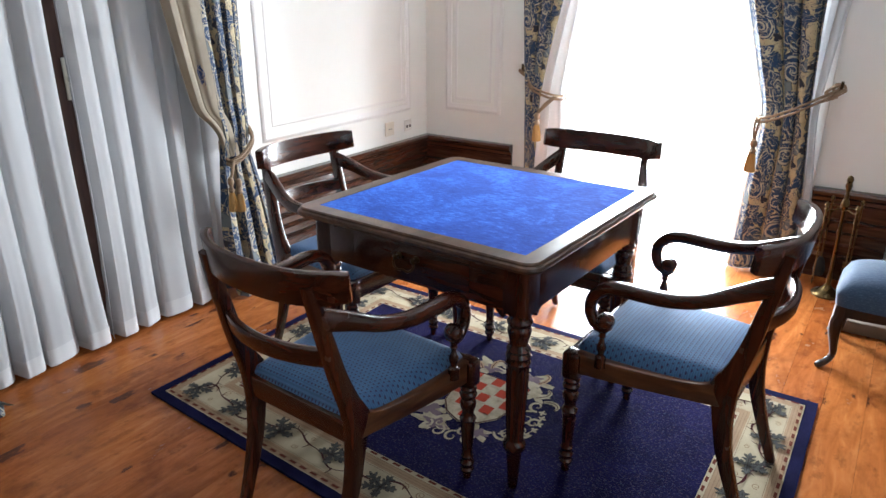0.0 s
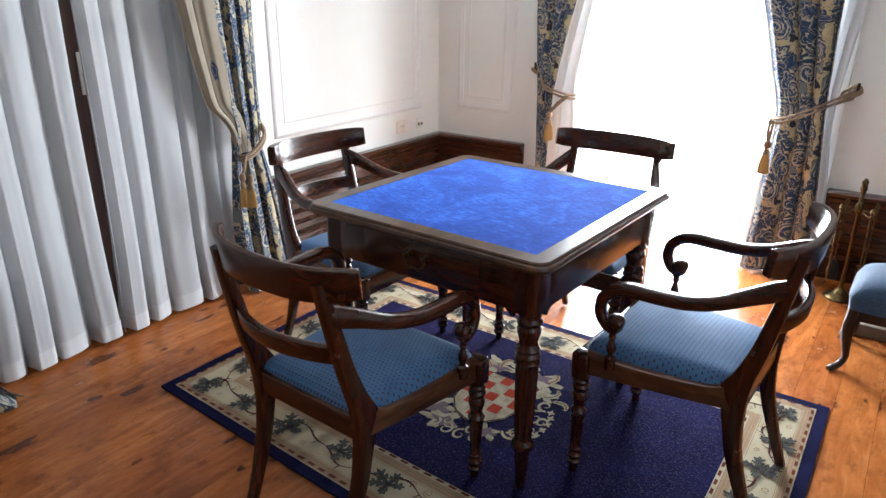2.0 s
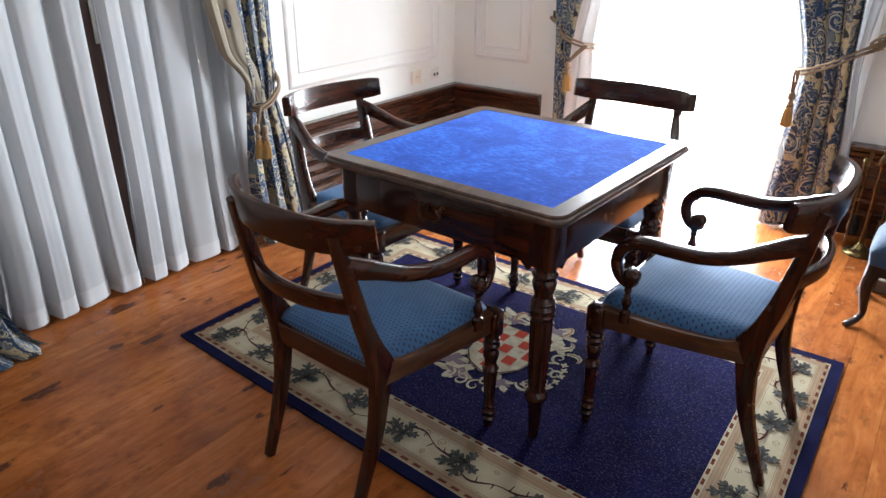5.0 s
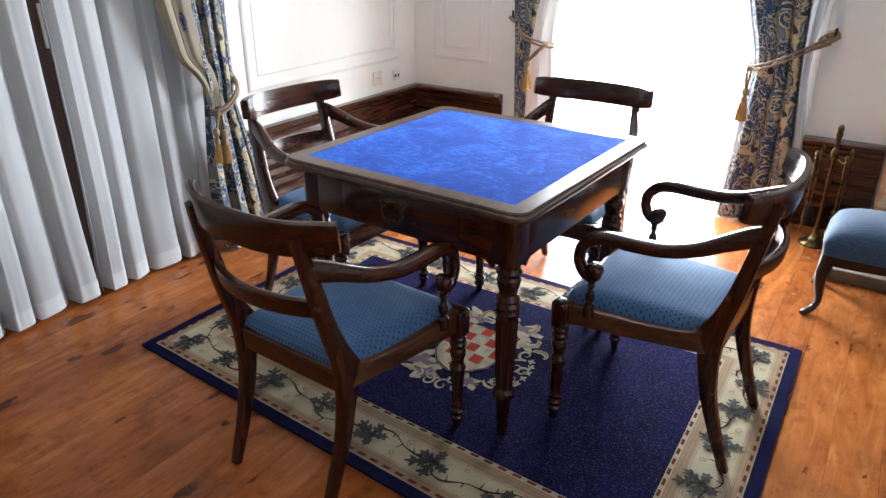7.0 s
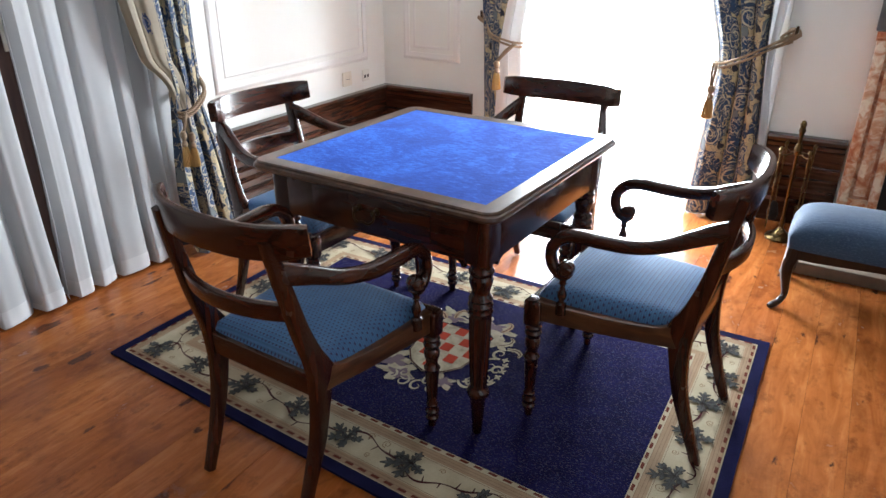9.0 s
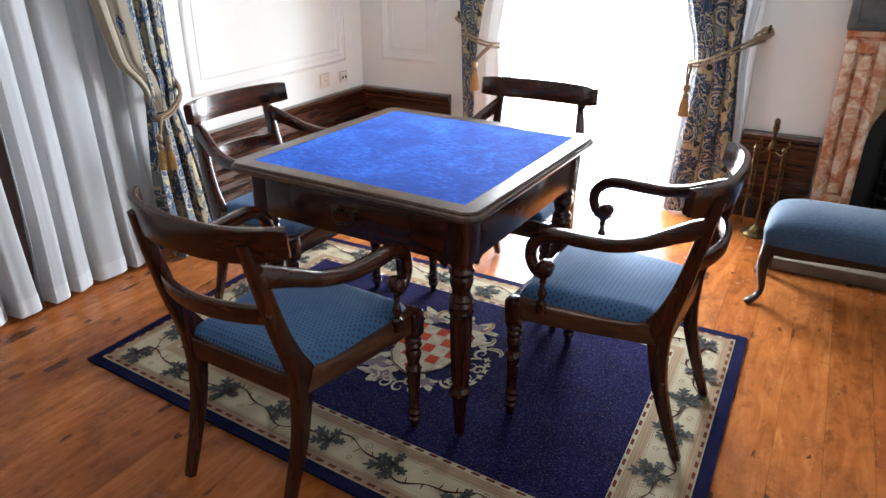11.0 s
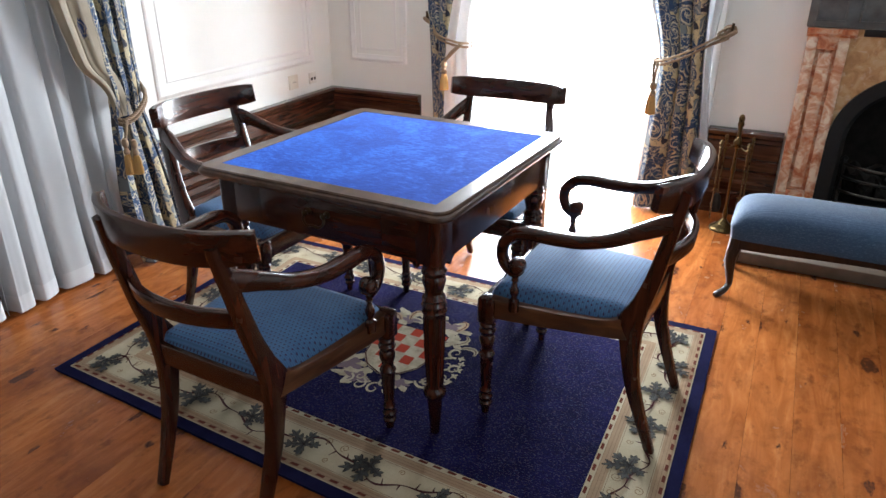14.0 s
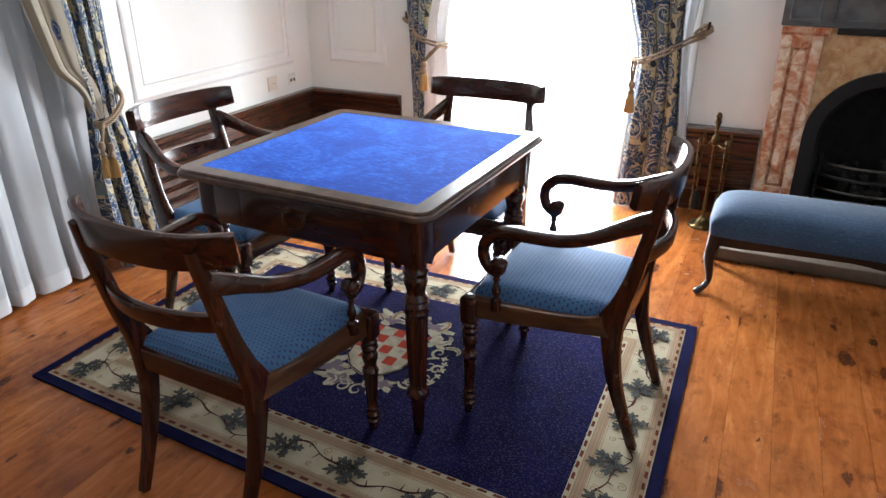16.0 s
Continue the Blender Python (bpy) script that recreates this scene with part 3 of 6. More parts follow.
# ---- the room ----
def wall(name, boxes, label, mat=None):
    bm = bmesh.new()
    for lo, hi in boxes:
        box(bm, lo, hi)
    return tagged(link(name, bm, mat or PLASTER, smooth=0), label, "wall", kind="structure")


WX0, WX1, WZ = -1.83, -0.42, 2.42
wall("wall_north", [((XL - TH, YB, 0), (WX0, YB + TH, TOP)), ((WX1, YB, 0), (0.235, YB + TH, TOP)), ((WX0, YB, WZ), (WX1, YB + TH, TOP)),
                    ((0.235, YB, 0.82), (0.885, YB + TH, TOP)), ((0.885, YB, 0), (ROOM_R + TH, YB + TH, TOP))],
     "white plaster wall with a tall bright window opening and fireplace")
LY0, LY1 = 0.72, 2.02
wall("wall_west", [((XL - TH, ROOM_S - TH, 0), (XL, LY0, TOP)), ((XL - TH, LY1, 0), (XL, YB, TOP)), ((XL - TH, LY0, WZ), (XL, LY1, TOP))],
     "white plaster wall with a curtained window opening")
# unseen wall; its opening is assumed, to let the added fill lamp in
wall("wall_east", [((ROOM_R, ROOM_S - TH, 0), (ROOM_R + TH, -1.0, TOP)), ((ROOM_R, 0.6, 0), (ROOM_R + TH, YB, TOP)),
                   ((ROOM_R, -1.0, 0), (ROOM_R + TH, 0.6, 0.45)), ((ROOM_R, -1.0, 2.25), (ROOM_R + TH, 0.6, TOP))], "plain white plaster wall, unseen, with an opening added for fill light")
# unseen wall closing the room, toned down to reduce fill from behind
wall("wall_south", [((XL, ROOM_S - TH, 0), (ROOM_R, ROOM_S, TOP))], "plain buff wall, unseen, mid-toned to cut bounced light", PLASTER_LOW_BOUNCE)
bm = bmesh.new()
box(bm, (XL - TH, ROOM_S - TH, TOP), (ROOM_R + TH, YB + TH, TOP + 0.15))
tagged(link("ceiling", bm, PLASTER, smooth=0), "plain white plaster ceiling", "ceiling", kind="structure")

# bright overcast distance beyond the openings
GLOW = Nodes("white_sky_glow")
em = GLOW.node("ShaderNodeEmission", (1.0, 1.0, 1.0), 6.5)
GLOW.put(GLOW.out.inputs[0], em.outputs[0])
for nm, lo, hi in (("backdrop_north", (-3.6, 5.0, -0.15), (1.4, 5.05, 3.4)),):
    bm = bmesh.new()
    box(bm, lo, hi)
    tagged(link(nm, bm, GLOW.mat, smooth=0), "blank white overcast daylight outside the window", "backdrop", kind="structure")
bm = bmesh.new()
box(bm, (-12, -8, -0.5), (12, 14, -0.16))
tagged(link("ground", bm, HEARTH, smooth=0), "pale stone ground outside the house", "ground", kind="structure")

# skirting panels
WAINS = [(0, 0), (0.030, 0), (0.030, 0.10), (0.050, 0.108), (0.052, 0.122), (0.018, 0.132), (0.018, 0.166), (0.036, 0.172), (0.040, 0.184), (0.016, 0.192), (0.016, 0.226),
         (0.034, 0.232), (0.038, 0.244), (0.014, 0.252), (0.014, 0.286), (0.034, 0.292), (0.038, 0.306), (0.014, 0.314), (0.014, 0.392), (0.022, 0.400), (0.026, 0.418), (0.044, 0.432), (0.048, 0.450), (0.038, 0.462), (0, 0.464)]


def wainscot(name, place, along, out, length):
    bm = bmesh.new()
    extrude_profile(bm, WAINS, place, along, out, length)
    return tagged(link(name, bm, WAINSCOT, smooth=20), "dark varnished wooden wainscot with horizontal mouldings", "wainscot", kind="structure")


wainscot("wainscot", (XL, LY1 + 0.02, 0), (0, 1, 0), (1, 0, 0), YB - LY1 - 0.02)
wainscot("wainscot", (XL + 0.001, YB, 0), (1, 0, 0), (0, -1, 0), -2.036 - XL)
wainscot("wainscot", (-0.317, YB, 0), (1, 0, 0), (0, -1, 0), 0.36)


def wall_panel(place, along, out, width, z0, z1, name="wall_moulding"):
    """A raised white frame moulding with a second, narrower one inside."""
    t = thing(name, Matrix(), "white painted rectangular frame moulding on the wall", "moulding", "wall mouldings", "structure")
    place, along, out = Vector(place), Vector(along), Vector(out)
    up = Vector((0, 0, 1))

    def ring(inset, w, d):
        bm = bmesh.new()
        sec = [(0, 0), (w * 0.15, d * 0.7), (w * 0.45, d), (w * 0.7, d * 0.55), (w, d * 0.45), (w, 0)]
        corners = [(0, 0, 1, 1), (1, 0, -1, 1), (1, 1, -1, -1), (0, 1, 1, -1)]
        loops = []
        for cx, cz, sx, sz in corners:
            loop = []
            for s, h in sec:
                p = place + along * (cx * width + sx * (inset + s)) + up * (z0 + cz * (z1 - z0) + sz * (inset + s)) + out * h
                loop.append(bm.verts.new(p))
            loops.append(loop)
        for a, b in zip(loops, loops[1:] + loops[:1]):
            for i in range(len(sec) - 1):
                bm.faces.new((a[i], a[i + 1], b[i + 1], b[i]))
        return bm

    part("outer_frame", ring(0, 0.046, 0.011), TRIM, t)
    part("inner_frame", ring(0.072, 0.018, 0.004), TRIM, t)
    return t


wall_panel((XL, 2.385, 0), (0, 1, 0), (1, 0, 0), 1.27, 0.645, 2.45)
wall_panel((-2.545, YB, 0), (1, 0, 0), (0, -1, 0), 0.415, 0.64, 2.45)


def trim_strip(name, lo, hi, bevel=0.006):
    bm = bmesh.new()
    box(bm, lo, hi, bevel)
    return tagged(link(name, bm, TRIM), "white painted window surround", "trim", kind="structure")


# added white slab: the glare on the opening's floor, put in as colour
bm = bmesh.new()
box(bm, (WX0, YB + 0.002, -0.02), (WX1, 4.7, 0.006), 0.002)
tagged(link("threshold", bm, TRIM, smooth=0), "white slab added for the daylight glare on the window's floor", "threshold", kind="structure")
trim_strip("trim", (WX0 - 0.11, YB - 0.025, 0), (WX0 - 0.01, YB, WZ + 0.1))
trim_strip("trim", (WX1 + 0.01, YB - 0.025, 0), (WX1 + 0.10, YB, WZ + 0.1))
trim_strip("trim", (XL, LY1 + 0.01, 0.465), (XL + 0.025, LY1 + 0.12, WZ + 0.1))
trim_strip("trim", (XL, LY0 - 0.12, 0), (XL + 0.025, LY0 - 0.01, WZ + 0.1))


# dark wooden french window behind the sheers
def french_window():
    t = thing("french_window", pose(XL - 0.03, (LY0 + LY1) / 2, 0), "dark wooden french window with cream handles, shut behind sheers", "window", kind="structure")
    half = (LY1 - LY0) / 2
    for s in (-1, 1):
        leaf = None
        bm = bmesh.new()
        a, b = (0.004, half) if s > 0 else (-half, -0.004)
        for lo, hi in (((-0.025, a, 0), (0.025, a + 0.09, WZ)), ((-0.025, b - 0.09, 0), (0.025, b, WZ)), ((-0.025, a + 0.09, 0), (0.025, b - 0.09, 0.22)),
                       ((-0.025, a + 0.09, WZ - 0.1), (0.025, b - 0.09, WZ)), ((-0.02, a + 0.09, 1.2), (0.02, b - 0.09, 1.25))):
            box(bm, lo, hi, 0.004, 1)
        leaf = part("leaf", bm, WINDOW_WOOD, t, "dark wooden window leaf")
        for z0, z1 in ((0.22, 1.2), (1.25, WZ - 0.1)):
            bm = bmesh.new()
            box(bm, (-0.003, a + 0.09, z0), (0.003, b - 0.09, z1))
            pane = part("pane", bm, GLASS, leaf, "clear glass pane", 0)
            pane.visible_shadow = False
    for y in (-0.048, 0.083):
        bm = bmesh.new()
        box(bm, (0.025, y - 0.016, 0.98), (0.033, y + 0.016, 1.14), 0.003)
        lathe(bm, [(0.008, 0.03), (0.008, 0.045), (0.018, 0.052), (0.021, 0.062), (0.016, 0.074), (0.003, 0.078)], 14, (0, y, 1.06), "x")
        part("handle", bm, PLASTIC, t, "cream window knob on a long plate")


french_window()


# ---- curtains ----
def cloth(rows, folds, amp, width, frame_m, z_amp=None, seed=0, nu=150, nz=70, tubes=False, u0=0.0, flare=0.0):
    """A hanging cloth between bounds that change with height: rows of z, near edge, far edge. Folded along its depth."""
    rng = random.Random(seed)
    ph = [rng.uniform(0, math.tau) for _ in range(6)]
    rows = sorted(rows)
    zs = [r[0] for r in rows]
    bm = bmesh.new()
    uvl = bm.loops.layers.uv.new("UVMap")
    z0, z1 = zs[0], zs[-1]
    grid, uvs = [], {}
    sm = smooth_path([(r[0], r[1], r[2]) for r in rows], 8)
    for k in range(nz + 1):
        z = z0 + (z1 - z0) * (k / nz) ** 1.25
        a, b = float(np.interp(z, sm[:, 0], sm[:, 1])), float(np.interp(z, sm[:, 0], sm[:, 2]))
        am = float(np.interp(z, [q[0] for q in z_amp], [q[1] for q in z_amp])) if z_amp else amp
        line = []
        for i in range(nu + 1):
            u = i / nu
            w = u * folds * math.tau + 0.9 * math.sin(u * 7 + ph[0]) + 0.5 * math.sin(u * 17 + ph[1]) + 0.25 * math.sin(z * 3 + ph[2])
            d = am * (2 * abs(math.sin(w / 2 + 0.22 * math.sin(w))) ** 0.68 - 1.2 + 0.2 * math.sin(w * 0.37 + ph[4] + 0.8 * z) + 0.07 * math.sin(1.7 * w + ph[5] + 1.4 * math.sin(z * 0.7 + u * 5)) + 0.010 * math.sin(5.3 * w + ph[3] + 2.0 * z)) if tubes else am * (math.sin(w) + 0.3 * math.sin(2 * w + ph[3] + z) + 0.25 * math.sin(w * 0.37 + ph[4] + 0.8 * z))
            d += flare * max(0.0, 1 - (z - z0) / 0.42) ** 2
            s = a + (b - a) * u + 0.35 * am * math.cos(w + 0.5) * min(1, 8 * u, 8 * (1 - u))
            v = bm.verts.new(frame_m @ Vector((s, d, z)))
            uvs[v] = (u0 + u * width, z)
            line.append(v)
        grid.append(line)
    for a, b in zip(grid, grid[1:]):
        for i in range(nu):
            f = bm.faces.new((a[i], a[i + 1], b[i + 1], b[i]))
            for lp in f.loops:
                lp[uvl].uv = uvs[lp.vert]
    return bm


def rope_loop(parent_path, r=0.0052, twist=88, name="cord", parent=None, material=None):
    """Three strands twisted round a path."""
    path = smooth_path(parent_path, 14)
    seg = np.r_[0, np.cumsum(np.linalg.norm(np.diff(path, axis=0), axis=1))]
    bm = bmesh.new()
    for k in range(3):
        pts = []
        for i, p in enumerate(path):
            t = Vector(path[min(i + 1, len(path) - 1)] - path[max(i - 1, 0)]).normalized()
            s = t.cross(Vector((0.2, 0.3, 0.93))).normalized()
            u = t.cross(s)
            a = seg[i] * twist * 2 + k * math.tau / 3
            pts.append(Vector(p) + (s * math.cos(a) + u * math.sin(a)) * r * 0.95)
        tube(bm, pts, r * 0.82, 6)
    return part(name, bm, material or ROPE, parent)


def tassel(parent, place, length=0.2, stout=1.0):
    x, y, z = place
    k = stout
    bm = bmesh.new()
    lathe(bm, [(r * k, h) for r, h in ((0.002, 0), (0.014, -0.006), (0.019, -0.02), (0.016, -0.034), (0.009, -0.042), (0.013, -0.05), (0.018, -0.06), (0.014, -0.07))], 14, (x, y, z))
    part("tassel_head", bm, ROPE, parent, "knotted gold tassel head")
    bm = bmesh.new()
    lathe(bm, [(r * k, h) for r, h in ((0.012, -0.066), (0.020, -0.09), (0.024, -0.12), (0.027, -length), (0.02, -length - 0.004))], 40, (x, y, z), flute=20, depth=0.16, flute_z=(-1, z + 9))
    part("tassel_skirt", bm, TASSEL, parent, "gold thread tassel skirt")


def north_drape(rows, inner, hook, waist, tz, tassel_x, seed, label, lining_rows):
    """A figured drape tied back to a wall hook beside the bright window."""
    f = Matrix(((1, 0, 0, 0), (0, -1, 0, 3.70), (0, 0, 1, 0), (0, 0, 0, 1)))
    t = thing("drape", Matrix(), label, "curtain", "drapes")
    part("drape_cloth", cloth(rows, 3, 0.03, 0.46, f, [(0, 0.03), (tz, 0.02), (1.2, 0.03), (2.6, 0.04)], seed, tubes=True), DAMASK, t)
    right = hook[0] > waist
    lift = 0.02 if right else -0.03
    part("lining", cloth(inner, 1.4 if right else 2.6, 0.016, 0.3, Matrix.Translation((0, lift, 0)) @ f, None, seed + 7, 80, 50, tubes=True), LINING_N, t, "pale lining at the inner edge")
    f2 = Matrix(((1, 0, 0, 0), (0, -1, 0, 3.765), (0, 0, 1, 0), (0, 0, 0, 1)))
    s = thing("sheer_curtain", Matrix(), "white sheer curtain gathered behind the figured drape", "curtain", "sheers")
    part("sheer_cloth", cloth(lining_rows, 6, 0.02, 0.7, f2, None, seed + 3, 80, 40), SHEER_N, s)
    r = thing("tieback", Matrix(), "twisted gold cord tieback with a tassel, hooked to the wall", "tieback", "tiebacks")
    hx, hz = hook
    wx = waist
    away = 1 if hx > wx else -1
    for dz, dy in ((0.0, 0.0), (-0.021, 0.006)):
        rope_loop([(hx, 3.80, hz + dz), (hx - away * 0.05, 3.72, hz - 0.02 + dz), ((hx + wx) / 2, 3.60 + dy, (hz + tz) / 2 - 0.005 + dz), (wx + away * 0.04, 3.605 + dy, tz + 0.012 + dz),
                   (wx - away * 0.02, 3.66 + dy, tz + dz), (wx + away * 0.03, 3.75, tz + 0.01 + dz), (hx, 3.80, hz - 0.01 + dz)], 0.0044, parent=r)
    bm = bmesh.new()
    tube(bm, smooth_path([(hx + away * 0.0, YB, hz + 0.01), (hx, 3.80, hz), (hx + away * 0.01, 3.775, hz + 0.01), (hx + away * 0.012, 3.77, hz + 0.045)], 5), 0.007)
    part("hook", bm, OLD_BRASS, r, "dull brass wall hook")
    for k, (ox, oz, q) in enumerate(((0.0, 0.012, 0.026), (-0.022, 0.004, 0.03), (0.012, -0.004, 0.02))):
        rope_loop([(hx + away * (ox + q * math.cos(a)), 3.79 - 0.012 * k, hz + oz + q * 0.7 * math.sin(a + k)) for a in (math.tau * j / 8 for j in range(9))], 0.0042, name="cord_loop", parent=r)
    for dx in (-0.006, 0.008):
        rope_loop([(wx + dx, 3.60, tz), ((wx + tassel_x) / 2 + dx, 3.59, tz - 0.045), (tassel_x + dx * 0.4, 3.595, tz - 0.10)], 0.0042, parent=r)
    tassel(r, (tassel_x, 3.595, tz - 0.095), 0.16)


north_drape([(0.01, -0.64, -0.332), (0.2, -0.625, -0.338), (0.45, -0.612, -0.348), (0.80, -0.592, -0.378), (1.08, -0.66, -0.390), (1.34, -0.732, -0.396), (1.6, -0.81, -0.39), (2.62, -1.02, -0.36)],
            [(0.01, -0.66, -0.60), (0.45, -0.632, -0.58), (0.80, -0.600, -0.57), (1.08, -0.685, -0.62), (1.34, -0.772, -0.69), (1.6, -0.86, -0.77), (2.62, -1.09, -0.97)],
            (-0.289, 0.94), -0.592, 0.805, -0.592, 3, "blue and cream figured drape tied back with gold cord",
            [(0.01, -0.66, -0.30), (0.45, -0.62, -0.318), (0.80, -0.59, -0.352), (1.08, -0.66, -0.335), (1.34, -0.73, -0.305), (1.6, -0.80, -0.29), (2.62, -1.0, -0.25)])
north_drape([(0.01, -1.865, -1.775), (0.37, -1.868, -1.785), (0.72, -1.885, -1.77), (0.83, -1.89, -1.765), (1.05, -1.905, -1.725), (1.33, -1.922, -1.655), (1.6, -1.93, -1.60), (2.62, -1.95, -1.43)],
            [(0.01, -1.80, -1.585), (0.37, -1.80, -1.592), (0.72, -1.785, -1.61), (0.83, -1.775, -1.622), (1.05, -1.735, -1.595), (1.33, -1.67, -1.553), (1.6, -1.615, -1.51), (2.62, -1.45, -1.33)],
            (-1.94, 0.925), -1.655, 0.822, -1.755, 8, "blue and cream figured drape tied back beside the wainscot",
            [(0.01, -1.8, -1.56), (0.45, -1.8, -1.575), (0.82, -1.8, -1.605), (1.05, -1.8, -1.57), (1.6, -1.8, -1.47), (2.62, -1.8, -1.27)])


def west_drape(sign, seed, label):
    """A drape on the west wall, mirrored about the window's middle."""
    mid = 1.37
    t = thing("drape", Matrix(), label, "curtain", "drapes")
    f = Matrix(((0, 1, 0, -2.49), (sign, 0, 0, mid), (0, 0, 1, 0), (0, 0, 0, 1)))
    if sign > 0:
        rows = [(0.01, 0.60, 0.90), (0.10, 0.58, 0.855), (0.2, 0.57, 0.835), (0.37, 0.565, 0.815), (0.56, 0.575, 0.775), (0.69, 0.582, 0.744), (0.78, 0.572, 0.748), (0.84, 0.53, 0.755), (0.90, 0.47, 0.76), (1.0, 0.44, 0.762), (1.156, 0.405, 0.766), (1.34, 0.37, 0.77), (1.6, 0.32, 0.785), (2.62, 0.1, 0.84)]
    else:
        rows = [(0.01, 0.475, 0.98), (0.05, 0.52, 0.965), (0.10, 0.55, 0.95), (0.2, 0.572, 0.92), (0.3, 0.580, 0.90), (0.47, 0.595, 0.86), (0.56, 0.61, 0.83), (0.69, 0.62, 0.81), (0.825, 0.605, 0.83), (0.97, 0.57, 0.85), (1.16, 0.53, 0.86), (1.6, 0.44, 0.88), (2.62, 0.2, 0.92)]
    # the printed cloth narrows to a band between the two plain margins above the cord
    def share_in(z):
        return 0.41 * min(1.0, max(0.0, (z - 0.68) / 0.24))
    top = [(z, a + (b - a) * share_in(z), b - (b - a) * share_in(z) * 0.17) for z, a, b in rows]
    turned = [(z, a, a + (b - a) * 0.48) for z, a, b in rows if z > 0.68]
    strip = [(z, a + (b - a) * 0.86, b + 0.005) for z, a, b in rows if z > 0.65]
    turned[0] = (0.68, turned[0][1] + 0.01, turned[0][1] + 0.1)
    f3 = Matrix.Translation((0.012, 0, 0)) @ f
    part("lining", cloth(turned, 2.0, 0.02, 0.3, f3, [(0.66, 0.004), (1.0, 0.013), (2.6, 0.024)], seed + 5, 80, 50, tubes=True), LINING, t, "plain cream lining turned outwards")
    part("lining", cloth(strip, 1, 0.01, 0.2, Matrix.Translation((-0.025, 0, 0)) @ f, None, seed + 9, 30, 40), LINING, t, "cream lining at the wall edge")
    rows = top
    part("drape_cloth", cloth(rows, 3.4 if sign > 0 else 4.6, 0.03, 0.5 if sign > 0 else 0.95, f, [(0, 0.036), (0.3, 0.036), (0.67, 0.022), (1.2, 0.032), (2.6, 0.04)], seed, tubes=True, flare=0.02 if sign > 0 else 0.085), DAMASK, t)
    r = thing("tieback", Matrix(), "twisted gold cord tieback with a tassel round a drape", "tieback", "tiebacks")
    for dz in (0.0, -0.018):
        in_ = 0.085 if sign > 0 else 0.0
        q = [(-2.66, 0.86, 0.84), (-2.54, 0.85, 0.82), (-2.435, 0.81, 0.765), (-2.425, 0.745, 0.70), (-2.44, 0.685, 0.675), (-2.50, 0.70, 0.68), (-2.60, 0.76, 0.72), (-2.66, 0.86, 0.83)]
        rope_loop([(x, mid + sign * (y - in_), z + dz) for x, y, z in q], 0.0052, parent=r)
    rope_loop([(-2.43, mid + sign * (0.69 - in_), 0.675), (-2.415, mid + sign * (0.665 - in_), 0.64), (-2.42, mid + sign * (0.655 - in_), 0.60)], 0.004, parent=r)
    tassel(r, (-2.42, mid + sign * (0.652 - in_), 0.61), 0.155, 0.78)
    tassel(r, (-2.405, mid + sign * (0.682 - in_), 0.60), 0.15, 0.78)


west_drape(1, 21, "blue and cream figured drape tied back, pooling on boards")
west_drape(-1, 34, "blue and cream figured drape beside white sheers, pooling on boards")


def sheer(y0, y1, folds, seed, sign, x=-2.585):
    f = Matrix(((0, 1, 0, x), (1, 0, 0, 0), (0, 0, 1, 0), (0, 0, 0, 1)))
    t = thing("sheer_curtain", Matrix(), "white sheer curtain hanging in deep folds to the boards", "curtain", "sheers")
    e = 0.03 * sign
    part("sheer_cloth", cloth([(0.02, y0 - max(e, 0) + min(e, 0) * 0.45, y1 - min(e, 0) + max(e, 0) * 0.45), (0.6, y0, y1), (2.62, y0, y1)], folds, 0.03, 1.6, f, [(0, 0.045), (0.8, 0.034), (2.6, 0.03)], seed, 300, 30, True), SHEER, t)
    bm = cloth([(zz, y0 - max(e, 0) + min(e, 0) * 0.45, y1 - min(e, 0) + max(e, 0) * 0.45) for zz in (0.015, 0.085)], folds, 0.03, 1.6, Matrix.Translation((0.002, 0, 0)) @ f, [(0, 0.045), (0.085, 0.0445)], seed, 300, 2, True)
    part("hem", bm, LINING_W, t, "doubled white hem")


LINING_W = make_cloth("white_hem", (0.66, 0.66, 0.67), 0.25)
sheer(0.87, 1.351, 4.05, 5, 1)
sheer(0.52, 0.93, 2.2, 15, 0, -2.65)
sheer(1.385, 1.86, 4.1, 6, -1)
sheer(1.84, 2.10, 1.7, 11, 0, -2.65)


